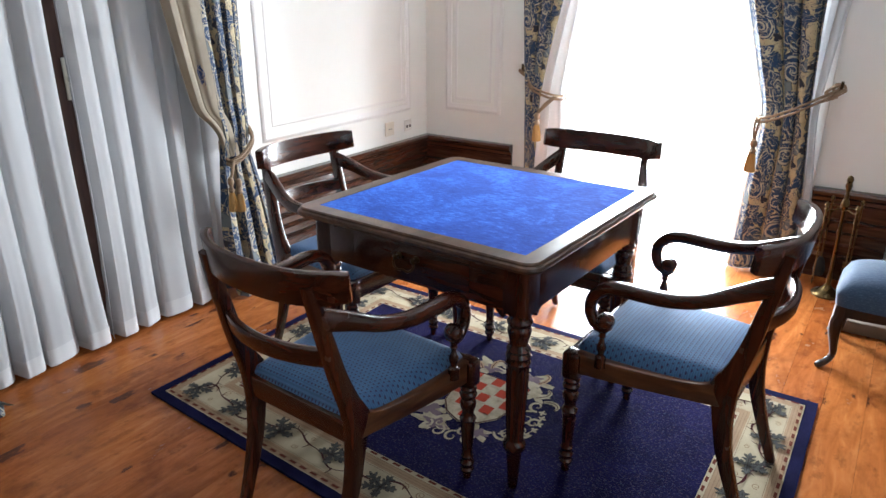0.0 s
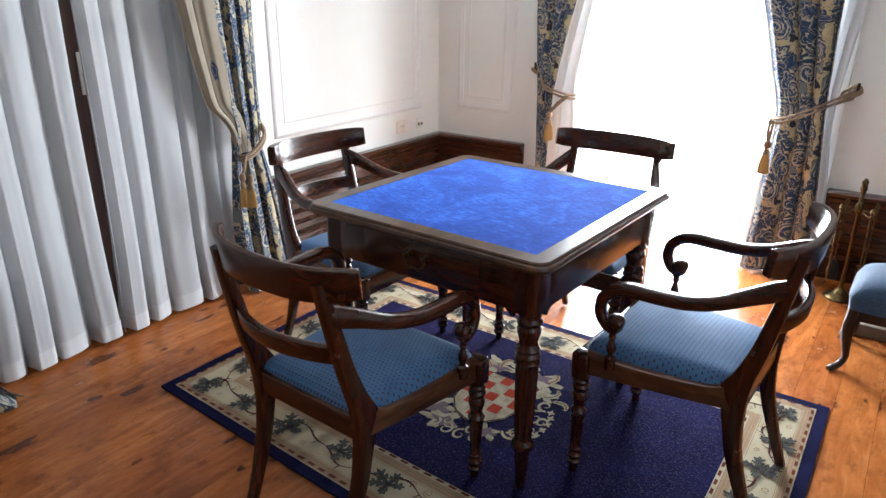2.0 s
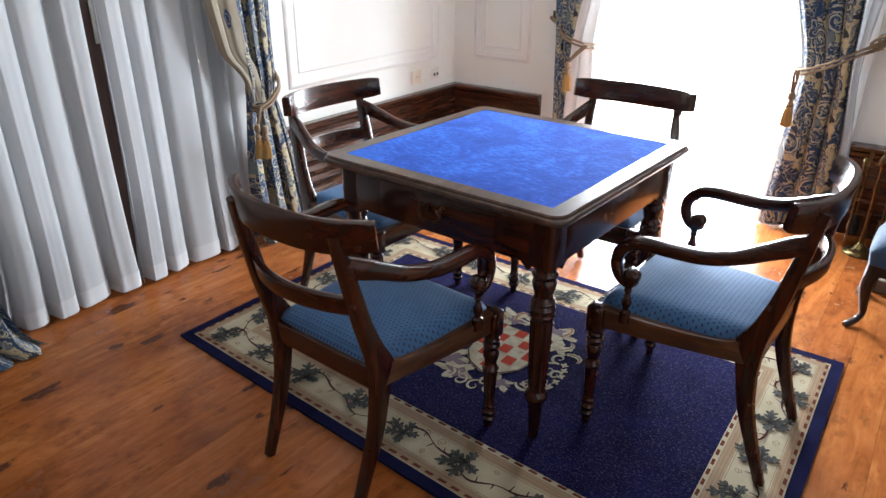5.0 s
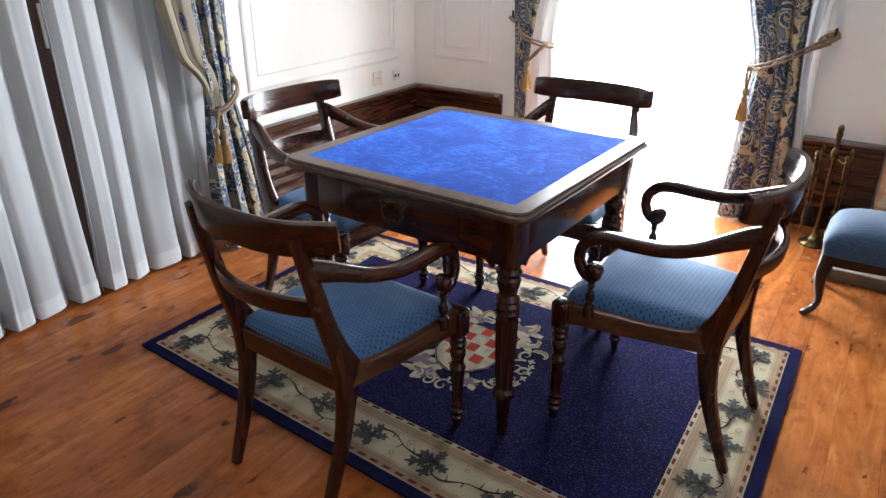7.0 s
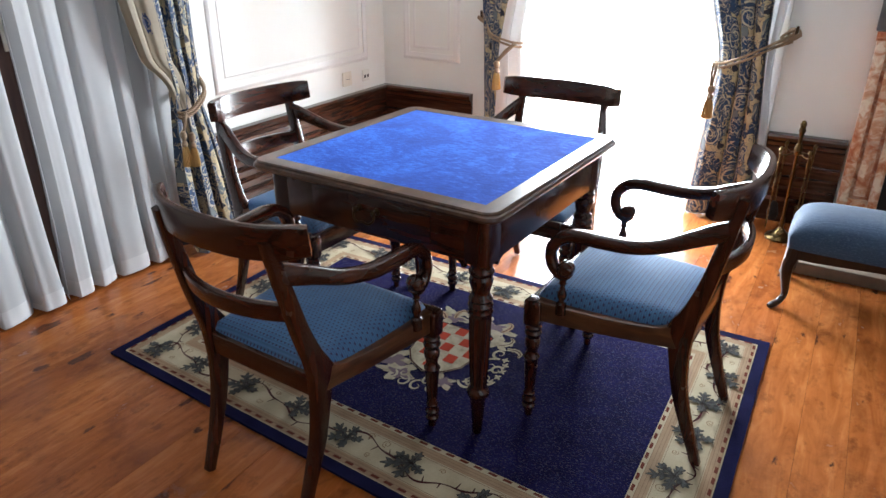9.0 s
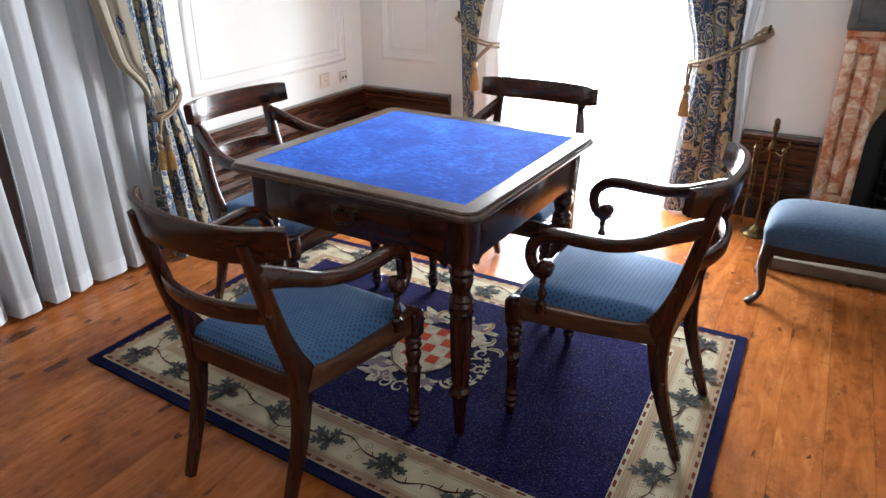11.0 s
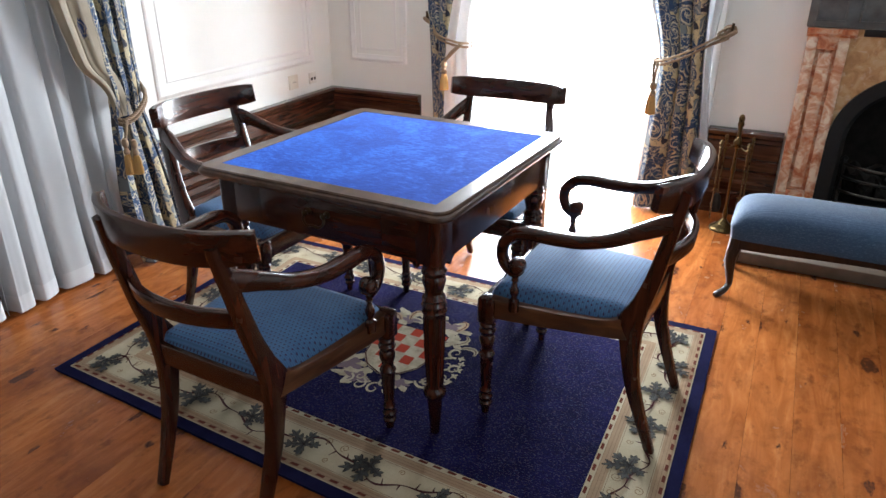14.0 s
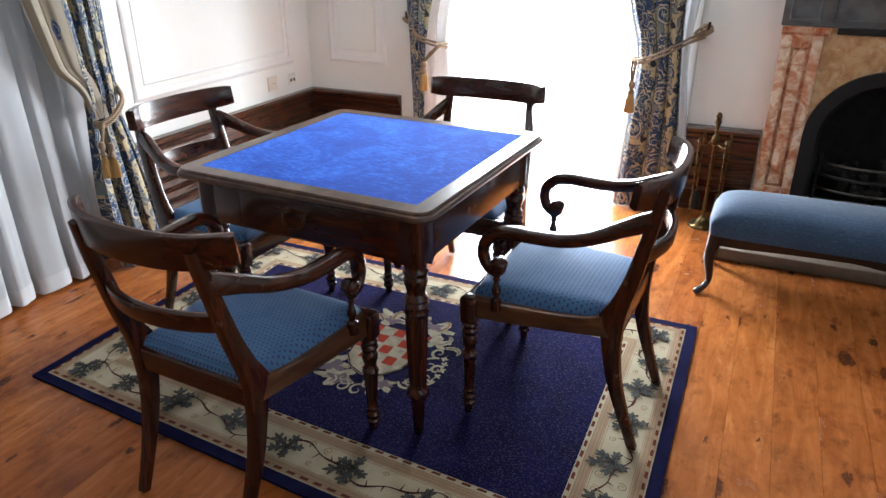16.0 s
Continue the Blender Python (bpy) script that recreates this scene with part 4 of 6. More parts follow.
# ---- fireplace ----
def fireplace():
    cx, yf = 0.56, YB - 0.08
    t = thing("fireplace", pose(cx, YB, 0), "orange marble fireplace with black iron arch and slate frieze", "fireplace", kind="structure")
    # slabs are placed relative to the middle of the wall face
    for s in (-1, 1):
        x0, x1 = sorted((s * 0.33, s * 0.506))
        bm = bmesh.new()
        box(bm, (x0, -0.06, 0.06), (x1, 0, 0.945), 0.003)
        pil = part("pilaster", bm, MARBLE, t, "veined orange marble pilaster")
        w = 0.045
        for lo, hi in (((x0, -0.082, 0.06), (x0 + w, -0.06, 0.945)), ((x1 - w, -0.082, 0.06), (x1, -0.06, 0.945)), ((x0 + w, -0.082, 0.89), (x1 - w, -0.06, 0.945)), ((x0 + w, -0.082, 0.06), (x1 - w, -0.06, 0.2))):
            bm = bmesh.new()
            box(bm, lo, hi, 0.003)
            part("border", bm, MARBLE_P if lo[0] in (x0, x1 - w) and hi[2] - lo[2] > 0.5 else MARBLE, pil)
        bm = bmesh.new()
        box(bm, (x0 + w + 0.016, -0.074, 0.215), (x1 - w - 0.016, -0.06, 0.875), 0.005)
        part("raised_panel", bm, MARBLE_P, pil, "pale pink marble panel")
        bm = bmesh.new()
        extrude_profile(bm, [(0, 0.945), (0.084, 0.945), (0.088, 0.955), (0.1, 0.962), (0.102, 0.985), (0, 0.985)], (x0 - 0.006, 0, 0), (1, 0, 0), (0, -1, 0), x1 - x0 + 0.03)
        part("capital", bm, MARBLE, t, "orange marble capital")
    # marble slab with the arched opening
    R, zc = 0.30, 0.47
    arch = [(-R, 0.06)] + [(-R * math.cos(a), zc + R * math.sin(a)) for a in (math.pi * k / 32 for k in range(33))] + [(R, 0.06)]
    bm = bmesh.new()
    outer = [(-0.331, 0.06)] + [(-0.331 + 0.662 * k / 32, 0.985) for k in range(33)] + [(0.331, 0.06)]
    rows = []
    for y in (-0.065, 0.0):
        rows.append(([bm.verts.new((x, y, z)) for x, z in outer], [bm.verts.new((x, y, z)) for x, z in arch]))
    for i in range(len(arch) - 1):
        for (o, a), flip in ((rows[0], 0), (rows[1], 1)):
            bm.faces.new((o[i], o[i + 1], a[i + 1], a[i]))
        bm.faces.new((rows[0][1][i], rows[0][1][i + 1], rows[1][1][i + 1], rows[1][1][i]))
        bm.faces.new((rows[0][0][i], rows[0][0][i + 1], rows[1][0][i + 1], rows[1][0][i]))
    part("spandrel", bm, MARBLE_B, t, "buff marble slab round the arch", 30)

    def arch_ring(r0, r1, y0, y1, name, mat, label):
        bm = bmesh.new()
        loops = []
        for r, y in ((r0, y0), (r1, (y0 + y1) / 2 if y1 != y0 else y0), (r1, y1 + 0.02), (r0, y1 + 0.02)):
            loops.append([bm.verts.new((x, y, z)) for x, z in [(-r, 0.06)] + [(-r * math.cos(a), zc + r * math.sin(a)) for a in (math.pi * k / 32 for k in range(33))] + [(r, 0.06)]])
        for a, b in zip(loops, loops[1:] + loops[:1]):
            for i in range(len(a) - 1):
                bm.faces.new((a[i], a[i + 1], b[i + 1], b[i]))
        return part(name, bm, mat, t, label, 30)

    arch_ring(0.334, 0.27, -0.088, -0.076, "iron_surround", IRON, "black cast iron arch surround")
    arch_ring(0.272, 0.25, -0.07, -0.03, "inner_rim", IRON, "black iron inner rim")
    # firebox
    bm = bmesh.new()
    for lo, hi in (((-0.30, 0.28, 0), (0.30, 0.32, 0.8)), ((-0.322, 0, 0), (-0.30, 0.3, 0.8)), ((0.30, 0, 0), (0.322, 0.3, 0.8)), ((-0.322, 0, 0.80), (0.322, 0.32, 0.815)), ((-0.30, 0, 0.03), (0.30, 0.3, 0.062))):
        box(bm, lo, hi)
    part("firebox", bm, SOOT, t, "sooty black firebox", 0)
    for k, (z, out) in enumerate(((0.20, 0.05), (0.27, 0.055), (0.335, 0.06))):
        bm = bmesh.new()
        tube(bm, smooth_path([(-0.235, 0.06, z), (-0.2, -0.0, z), (-0.1, -out, z), (0, -out - 0.015, z), (0.1, -out, z), (0.2, 0.0, z), (0.235, 0.06, z)], 5), 0.007)
        part("grate_bar", bm, STEEL if k != 1 else IRON, t, "curved grate bar")
    for s in (-1, 1):
        bm = bmesh.new()
        lathe(bm, [(0.014, 0.06), (0.01, 0.1), (0.014, 0.2), (0.009, 0.25), (0.013, 0.33), (0.016, 0.36), (0.002, 0.375)], 12, (s * 0.225, 0.04, 0))
        part("grate_post", bm, IRON, t)
    bm = bmesh.new()
    rng = random.Random(4)
    for _ in range(26):
        c = Vector((rng.uniform(-0.18, 0.18), rng.uniform(0.06, 0.22), rng.uniform(0.16, 0.3)))
        g = bmesh.ops.create_icosphere(bm, subdivisions=1, radius=rng.uniform(0.025, 0.045), matrix=Matrix.Translation(c))
        for v in g["verts"]:
            v.co += Vector((rng.uniform(-1, 1), rng.uniform(-1, 1), rng.uniform(-1, 1))) * 0.008
    part("coals", bm, SOOT, t, "heap of black coals", 0)
    # slate frieze with sunk panels, and the shelf
    bm = bmesh.new()
    box(bm, (-0.52, -0.075, 0.986), (0.52, 0, 1.24), 0.004)
    fr = part("frieze", bm, SLATE, t, "dark grey-green slate frieze")
    for x0, x1 in ((-0.49, -0.36), (-0.31, -0.02), (0.02, 0.31), (0.36, 0.49)):
        bm = bmesh.new()
        for lo, hi in (((x0, -0.087, 1.01), (x1, -0.075, 1.02)), ((x0, -0.087, 1.11), (x1, -0.075, 1.12)), ((x0, -0.087, 1.02), (x0 + 0.01, -0.075, 1.11)), ((x1 - 0.01, -0.087, 1.02), (x1, -0.075, 1.11))):
            box(bm, lo, hi, 0.002, 1)
        part("panel_frame", bm, SLATE, fr)
    bm = bmesh.new()
    box(bm, (-0.28, -0.08, 0.955), (0.28, -0.066, 0.985), 0.003)
    part("lintel", bm, IRON, t, "dark strip under the frieze")
    bm = bmesh.new()
    extrude_profile(bm, [(0, 1.24), (0.09, 1.24), (0.11, 1.255), (0.17, 1.27), (0.18, 1.28), (0.18, 1.305), (0, 1.305)], (-0.60, 0, 0), (1, 0, 0), (0, -1, 0), 1.20)
    part("mantel_shelf", bm, SLATE, t, "dark slate mantel shelf")
    bm = bmesh.new()
    box(bm, (-0.64, -0.655, 0.0), (0.64, -0.062, 0.058), 0.008)
    tagged(link("hearth", bm, HEARTH), "pale stone hearth slab in front of the fireplace", "hearth", kind="structure").matrix_world = pose(cx, YB, 0)


fireplace()


def outlet(y, z, size, material, kind_label, slots):
    t = thing("wall_socket", pose(XL, y, z), kind_label, "socket", "wall sockets")
    bm = bmesh.new()
    box(bm, (0, -size / 2, -size / 2), (0.010, size / 2, size / 2), 0.003)
    part("plate", bm, material, t)
    bm = bmesh.new()
    if slots == "round":
        lathe(bm, [(0.024, 0.0105), (0.022, 0.0125), (0.018, 0.0125), (0.017, 0.0108)], 20, (0, 0, 0), "x")
    else:
        for s in (-1, 1):
            box(bm, (0.0098, s * 0.016 - 0.008, -0.014), (0.012, s * 0.016 + 0.008, 0.004), 0.001)
    part("insert", bm, material if slots == "round" else DARK, t, "socket insert")
    bm = bmesh.new()
    for s in (-1, 1):
        lathe(bm, [(0.0035, 0.0125), (0.0035, 0.0135)], 8, (0, s * 0.009, 0), "x")
    part("hole", bm, DARK, t, "dark pin holes")


outlet(3.425, 0.557, 0.085, PLASTIC, "cream square wall socket above the wainscot", "round")
outlet(3.619, 0.552, 0.07, PLASTIC_W, "white wall socket with two small dark slots", "slots")


# ---- card table ----
def rounded_rect(hx, hy, r, n=6):
    out = []
    for sx, sy, a0 in ((1, 1, 0), (-1, 1, 90), (-1, -1, 180), (1, -1, 270)):
        for k in range(n + 1):
            a = radians(a0 + 90 * k / n)
            out.append((sx * (hx - r) + r * math.cos(a), sy * (hy - r) + r * math.sin(a)))
    return out


def card_table():
    t = thing("card_table", pose(-1.0865, 1.864, 0.0115, 0, 0, -2.4), "square mahogany card table with royal blue baize top", "table")
    hx, hy = 0.431, 0.438
    fx, fy = 0.369, 0.3765
    bm = bmesh.new()
    prof = [(0.014, 0.712), (0.004, 0.716), (0.0, 0.724), (0.002, 0.731), (0.008, 0.735), (0.008, 0.739), (0.012, 0.743)]
    rings = [[bm.verts.new((x, y, z)) for x, y in rounded_rect(hx - d, hy - d, 0.045 - d * 0.5)] for d, z in prof]
    m = len(rings[0])
    for a, b in zip(rings, rings[1:]):
        for i in range(m):
            bm.faces.new((a[i], a[(i + 1) % m], b[(i + 1) % m], b[i]))
    bm.faces.new(rings[0][::-1])
    # top border down to the sunk edge of the baize
    inner = [bm.verts.new((x, y, 0.743)) for x, y in rounded_rect(fx, fy, 0.002)]
    low = [bm.verts.new((x, y, 0.739)) for x, y in rounded_rect(fx, fy, 0.002)]
    for i in range(m):
        j = (i + 1) % m
        bm.faces.new((rings[-1][i], rings[-1][j], inner[j], inner[i]))
        bm.faces.new((inner[i], inner[j], low[j], low[i]))
    bm.faces.new(low)
    part("tabletop", bm, MAHOGANY_SHEEN, t, "polished mahogany border with rounded corners")
    bm = bmesh.new()
    plate(bm, rounded_rect(fx - 0.001, fy - 0.001, 0.003), 0.7392, 0.7425)
    part("baize", bm, FELT, t, "royal blue baize inset with brushed nap")
    ax, ay, z0, z1 = 0.385, 0.392, 0.578, 0.712
    for lo, hi, nm in (((-ax + 0.04, -ay, z0), (ax - 0.04, -ay + 0.022, z1), "front_apron"), ((-ax + 0.04, ay - 0.022, z0), (ax - 0.04, ay, z1), "back_apron"),
                       ((-ax, -ay + 0.04, z0), (-ax + 0.022, ay - 0.04, z1), "side_apron"), ((ax - 0.022, -ay + 0.04, z0), (ax, ay - 0.04, z1), "side_apron")):
        bm = bmesh.new()
        box(bm, lo, hi, 0.002)
        part(nm, bm, MAHOGANY_Y if nm == "side_apron" else MAHOGANY_X, t)
    bm = bmesh.new()
    box(bm, (-0.21, -ay - 0.004, 0.6), (0.21, -ay + 0.002, 0.7), 0.0025)
    drawer = part("drawer", bm, MAHOGANY_X, t, "mahogany drawer front")
    hdl = bmesh.new()
    for s in (-1, 1):
        lathe(hdl, [(0.011, 0.0), (0.011, -0.003), (0.005, -0.006), (0.005, -0.016), (0.009, -0.02), (0.002, -0.026)], 12, (s * 0.032, -ay - 0.004, 0.658), "y")
    tube(hdl, smooth_path([(-0.032, -ay - 0.022, 0.658), (-0.036, -ay - 0.026, 0.64), (-0.02, -ay - 0.03, 0.626), (0, -ay - 0.03, 0.63), (0.02, -ay - 0.03, 0.626), (0.036, -ay - 0.026, 0.64), (0.032, -ay - 0.022, 0.658)], 5), 0.0035)
    part("drawer_handle", hdl, OLD_BRASS, drawer, "dull brass swan-neck drawer handle")
    leg = None
    for sx in (-1, 1):
        for sy in (-1, 1):
            px, py = sx * (ax - 0.034), sy * (ay - 0.034)
            if leg is None:
                bm = bmesh.new()
                lathe(bm, [(r * 0.84, h) for r, h in ((0.0134, 0.0), (0.0168, 0.01), (0.0213, 0.06), (0.0269, 0.125), (0.0291, 0.132), (0.0370, 0.142), (0.0403, 0.153), (0.0370, 0.164), (0.0291, 0.172), (0.0286, 0.178),
                           (0.0302, 0.19), (0.0353, 0.29), (0.0381, 0.40), (0.0370, 0.412), (0.0403, 0.418), (0.0426, 0.424), (0.0392, 0.431), (0.0403, 0.437), (0.0426, 0.444), (0.0392, 0.451), (0.0370, 0.456), (0.0403, 0.463), (0.0370, 0.47),
                           (0.0314, 0.476), (0.0302, 0.484), (0.0336, 0.497), (0.0381, 0.51), (0.0403, 0.522), (0.0370, 0.53), (0.0347, 0.534), (0.0403, 0.54), (0.0426, 0.547), (0.0381, 0.554), (0.0358, 0.56), (0.0381, 0.57), (0.0336, 0.578))], 48, flute=12, depth=0.13, flute_z=(0.188, 0.401))
                leg = part("leg", bm, MAHOGANY, t, "turned and reeded mahogany leg")
                leg.matrix_basis = pose(px, py, 0)
                first = leg
            else:
                share("leg", first, pose(px, py, 0), t)["label"] = "turned and reeded mahogany leg"
            bm = bmesh.new()
            out = [(-0.036, -0.036), (0.0345, -0.036)] + [(0.0145 + 0.02 * math.cos(q), 0.0145 + 0.02 * math.sin(q)) for q in (math.pi / 2 * k / 6 for k in range(7))] + [(-0.036, 0.0345)]
            plate(bm, [(px + sx * u, py + sy * w) for u, w in out], 0.572, 0.7125)
            part("corner_block", bm, MAHOGANY, t)
            a, b = px - sx * 0.036, py - sy * 0.036
            prof = [(0, 0), (0.026, 0), (0.022, -0.006), (0.014, -0.010), (0.008, -0.020), (0, -0.022)]
            for flip in (0, 1):
                bm = bmesh.new()
                lo = [bm.verts.new((a - sx * u, sy * (ay - 0.004), 0.5775 + w) if not flip else (sx * (ax - 0.004), b - sy * u, 0.5775 + w)) for u, w in prof]
                hi = [bm.verts.new((a - sx * u, sy * (ay - 0.02), 0.5775 + w) if not flip else (sx * (ax - 0.02), b - sy * u, 0.5775 + w)) for u, w in prof]
                for i in range(len(prof)):
                    j = (i + 1) % len(prof)
                    bm.faces.new((lo[i], lo[j], hi[j], hi[i]))
                bm.faces.new(lo)
                bm.faces.new(hi[::-1])
                part("bracket", bm, MAHOGANY, t)


card_table()


# ---- armchairs ----
def armchair(m, rake=0.0):
    """rake: how much further the back leans, from upright (0) to the most (1)."""
    def lean(z):
        return -0.032 * rake * min(1.0, max(0.0, (z - 0.40) / 0.38))

    t = thing("armchair", m, "mahogany scroll-arm chair with dotted blue upholstered seat", "chair", "armchairs round the card table")
    # seat
    bm = bmesh.new()
    nu, nv = 26, 26
    grid = []
    for j in range(nv + 1):
        v = -1 + 2 * j / nv
        row = []
        for i in range(nu + 1):
            u = -1 + 2 * i / nu
            y = 0.026 + v * 0.214
            hw = 0.212 + 0.02 * v
            # soft corners
            sq = 1 - 0.03 * (abs(u * v) ** 6)
            edge = max(0.0, 1 - max(abs(u), abs(v)) ** 5)
            z = 0.408 + 0.034 * min(1.0, edge * 1.6) ** 0.5 + 0.018 * (1 - u * u) * (1 - v * v)
            row.append(bm.verts.new((u * hw * sq, 0.026 + (y - 0.026) * sq, z)))
        grid.append(row)
    for a, b in zip(grid, grid[1:]):
        for i in range(nu):
            bm.faces.new((a[i], a[i + 1], b[i + 1], b[i]))
    rim = [grid[0][i] for i in range(nu + 1)] + [grid[j][nu] for j in range(1, nv + 1)] + [grid[nv][i] for i in range(nu - 1, -1, -1)] + [grid[j][0] for j in range(nv - 1, 0, -1)]
    low = [bm.verts.new((v.co.x, v.co.y, 0.398)) for v in rim]
    for i in range(len(rim)):
        j = (i + 1) % len(rim)
        bm.faces.new((rim[i], rim[j], low[j], low[i]))
    bm.faces.new(low)
    part("seat", bm, SEAT, t, "blue cloth seat woven with small dark dots", 60)
    # rails
    bm = bmesh.new()
    sweep(bm, [(-0.225, 0.235, 0.379, 0.03, 0.07), (0.225, 0.235, 0.379, 0.03, 0.07)], (0, 1, 0))
    part("front_rail", bm, MAHOGANY_X, t)
    bm = bmesh.new()
    sweep(bm, [(-0.182, -0.180, 0.382, 0.03, 0.064), (0.182, -0.180, 0.382, 0.03, 0.064)], (0, 1, 0))
    part("back_seat_rail", bm, MAHOGANY_X, t)
    for s in (-1, 1):
        bm = bmesh.new()
        rows = smooth_path([(s * 0.1895, -0.166, 0.394, 0.026, 0.072), (s * 0.1915, -0.145, 0.391, 0.028, 0.066), (s * 0.194, -0.125, 0.387, 0.029, 0.059), (s * 0.199, -0.095, 0.3845, 0.03, 0.054), (s * 0.208, -0.045, 0.383, 0.031, 0.052), (s * 0.219, 0.03, 0.382, 0.032, 0.053), (s * 0.231, 0.14, 0.381, 0.032, 0.058), (s * 0.238, 0.22, 0.383, 0.032, 0.066)], 4)
        sweep(bm, rows, (1, 0, 0))
        part("side_rail", bm, RAIL_WOOD_LIT, t, "mahogany side rail, lightened in colour as if catching light")
        # rear leg and back post in one piece
        bm = bmesh.new()
        rows = smooth_path([(s * x, y + lean(z), z, w, h) for x, y, z, w, h in (
            (0.178, -0.266, 0.0, 0.026, 0.025), (0.18, -0.226, 0.11, 0.028, 0.032), (0.184, -0.192, 0.22, 0.03, 0.041), (0.186, -0.177, 0.31, 0.03, 0.050), (0.188, -0.172, 0.36, 0.03, 0.060), (0.19, -0.167, 0.402, 0.03, 0.074),
            (0.190, -0.173, 0.432, 0.03, 0.066), (0.190, -0.187, 0.475, 0.03, 0.051), (0.187, -0.207, 0.55, 0.03, 0.042), (0.183, -0.223, 0.64, 0.03, 0.037), (0.180, -0.237, 0.72, 0.03, 0.032), (0.175, -0.250, 0.796, 0.029, 0.024))], 4)
        sweep(bm, rows, (1, 0, 0), 0.35)
        part("rear_leg", bm, MAHOGANY, t, "sabre rear leg rising into the back post")
        # front leg
        bm = bmesh.new()
        lathe(bm, [(0.008, 0.0), (0.012, 0.008), (0.013, 0.03), (0.019, 0.036), (0.021, 0.044), (0.017, 0.052), (0.02, 0.058), (0.022, 0.067), (0.017, 0.076), (0.016, 0.084), (0.019, 0.09), (0.015, 0.098), (0.0165, 0.12), (0.021, 0.2),
                   (0.022, 0.214), (0.025, 0.22), (0.021, 0.227), (0.017, 0.234), (0.018, 0.246), (0.023, 0.262), (0.024, 0.275), (0.019, 0.287), (0.024, 0.295), (0.026, 0.303), (0.022, 0.312), (0.025, 0.322), (0.02, 0.333)], 20, (s * 0.241, 0.232, 0))
        part("front_leg", bm, MAHOGANY, t, "turned mahogany front leg")
        bm = bmesh.new()
        box(bm, (s * 0.241 - 0.025, 0.206, 0.33), (s * 0.241 + 0.025, 0.258, 0.414), 0.009, 3)
        part("leg_block", bm, MAHOGANY, t)
        # scrolled arm
        bm = bmesh.new()
        rows = smooth_path([(s * 0.184, -0.232 + lean(0.72), 0.715, 0.022, 0.045), (s * 0.190, -0.204 + lean(0.72), 0.702, 0.029, 0.05), (s * 0.206, -0.160 + 0.7 * lean(0.72), 0.683, 0.035, 0.043), (s * 0.227, -0.10 + 0.4 * lean(0.72), 0.657, 0.038, 0.038), (s * 0.243, -0.03, 0.642, 0.040, 0.037), (s * 0.25, 0.05, 0.64, 0.041, 0.037), (s * 0.252, 0.105, 0.641, 0.039, 0.037),
                            (s * 0.252, 0.148, 0.632, 0.037, 0.035), (s * 0.252, 0.181, 0.603, 0.035, 0.033), (s * 0.252, 0.189, 0.565, 0.034, 0.030), (s * 0.252, 0.175, 0.53, 0.033, 0.027), (s * 0.252, 0.149, 0.515, 0.032, 0.023), (s * 0.252, 0.129, 0.523, 0.031, 0.016)], 5)
        sweep(bm, rows, (1, 0, 0), 0.6)
        lathe(bm, [(0.006, -0.023), (0.015, -0.0215), (0.021, -0.017), (0.0235, -0.008), (0.0235, 0.008), (0.021, 0.017), (0.015, 0.0215), (0.006, 0.023)], 20, (s * 0.252, 0.143, 0.537), "x")
        part("arm", bm, MAHOGANY_Y, t, "swept mahogany arm ending in a scroll", 45)
        bm = bmesh.new()
        lathe(bm, [(0.016, 0.392), (0.015, 0.425), (0.009, 0.43), (0.008, 0.436), (0.013, 0.447), (0.014, 0.456), (0.009, 0.47), (0.007, 0.482), (0.011, 0.488), (0.009, 0.494), (0.012, 0.505)], 14, (s * 0.247, 0.15, 0))
        part("arm_support", bm, MAHOGANY, t, "small turned arm support")
    # crest and lower back rail, bowed backwards
    bm = bmesh.new()
    rows = []
    for k in range(25):
        u = -1 + 2 * k / 24
        rows.append((u * 0.245, -0.258 + lean(0.78) - 0.013 * rake + (0.032 + 0.008 * rake) * u ** 2 + (0.034 + 0.006 * rake) * u ** 4, 0.781 + 0.005 * rake + 0.008 * u ** 4, 0.020 + 0.008 * u ** 12, 0.078 + 0.006 * (1 - u * u) - 0.012 * abs(u) ** 12))
    sweep(bm, rows, (0, 1, 0.12), 0.35)
    part("crest_rail", bm, MAHOGANY_X, t, "broad bowed crest rail")
    bm = bmesh.new()
    rows = []
    for k in range(17):
        u = -1 + 2 * k / 16
        rows.append((u * 0.178, -0.212 + lean(0.66) - 0.046 * (1 - u * u), 0.605, 0.02, 0.046))
    sweep(bm, rows, (0, 1, 0.1), 0.35)
    part("lower_rail", bm, MAHOGANY_X, t, "bowed lower back rail")
    return t


armchair(pose(-1.138, 1.235, 0.004, 0, 0, -3.0), 1.0)
armchair(pose(-0.413, 1.880, 0.011, 0, 0, 87.7), 0.35)
chair = armchair(pose(-1.728, 1.92, 0.011, 0, 0, -92.5))
copy_thing(chair, pose(-1.019, 2.468, 0.011, 0, 0, 179.2))


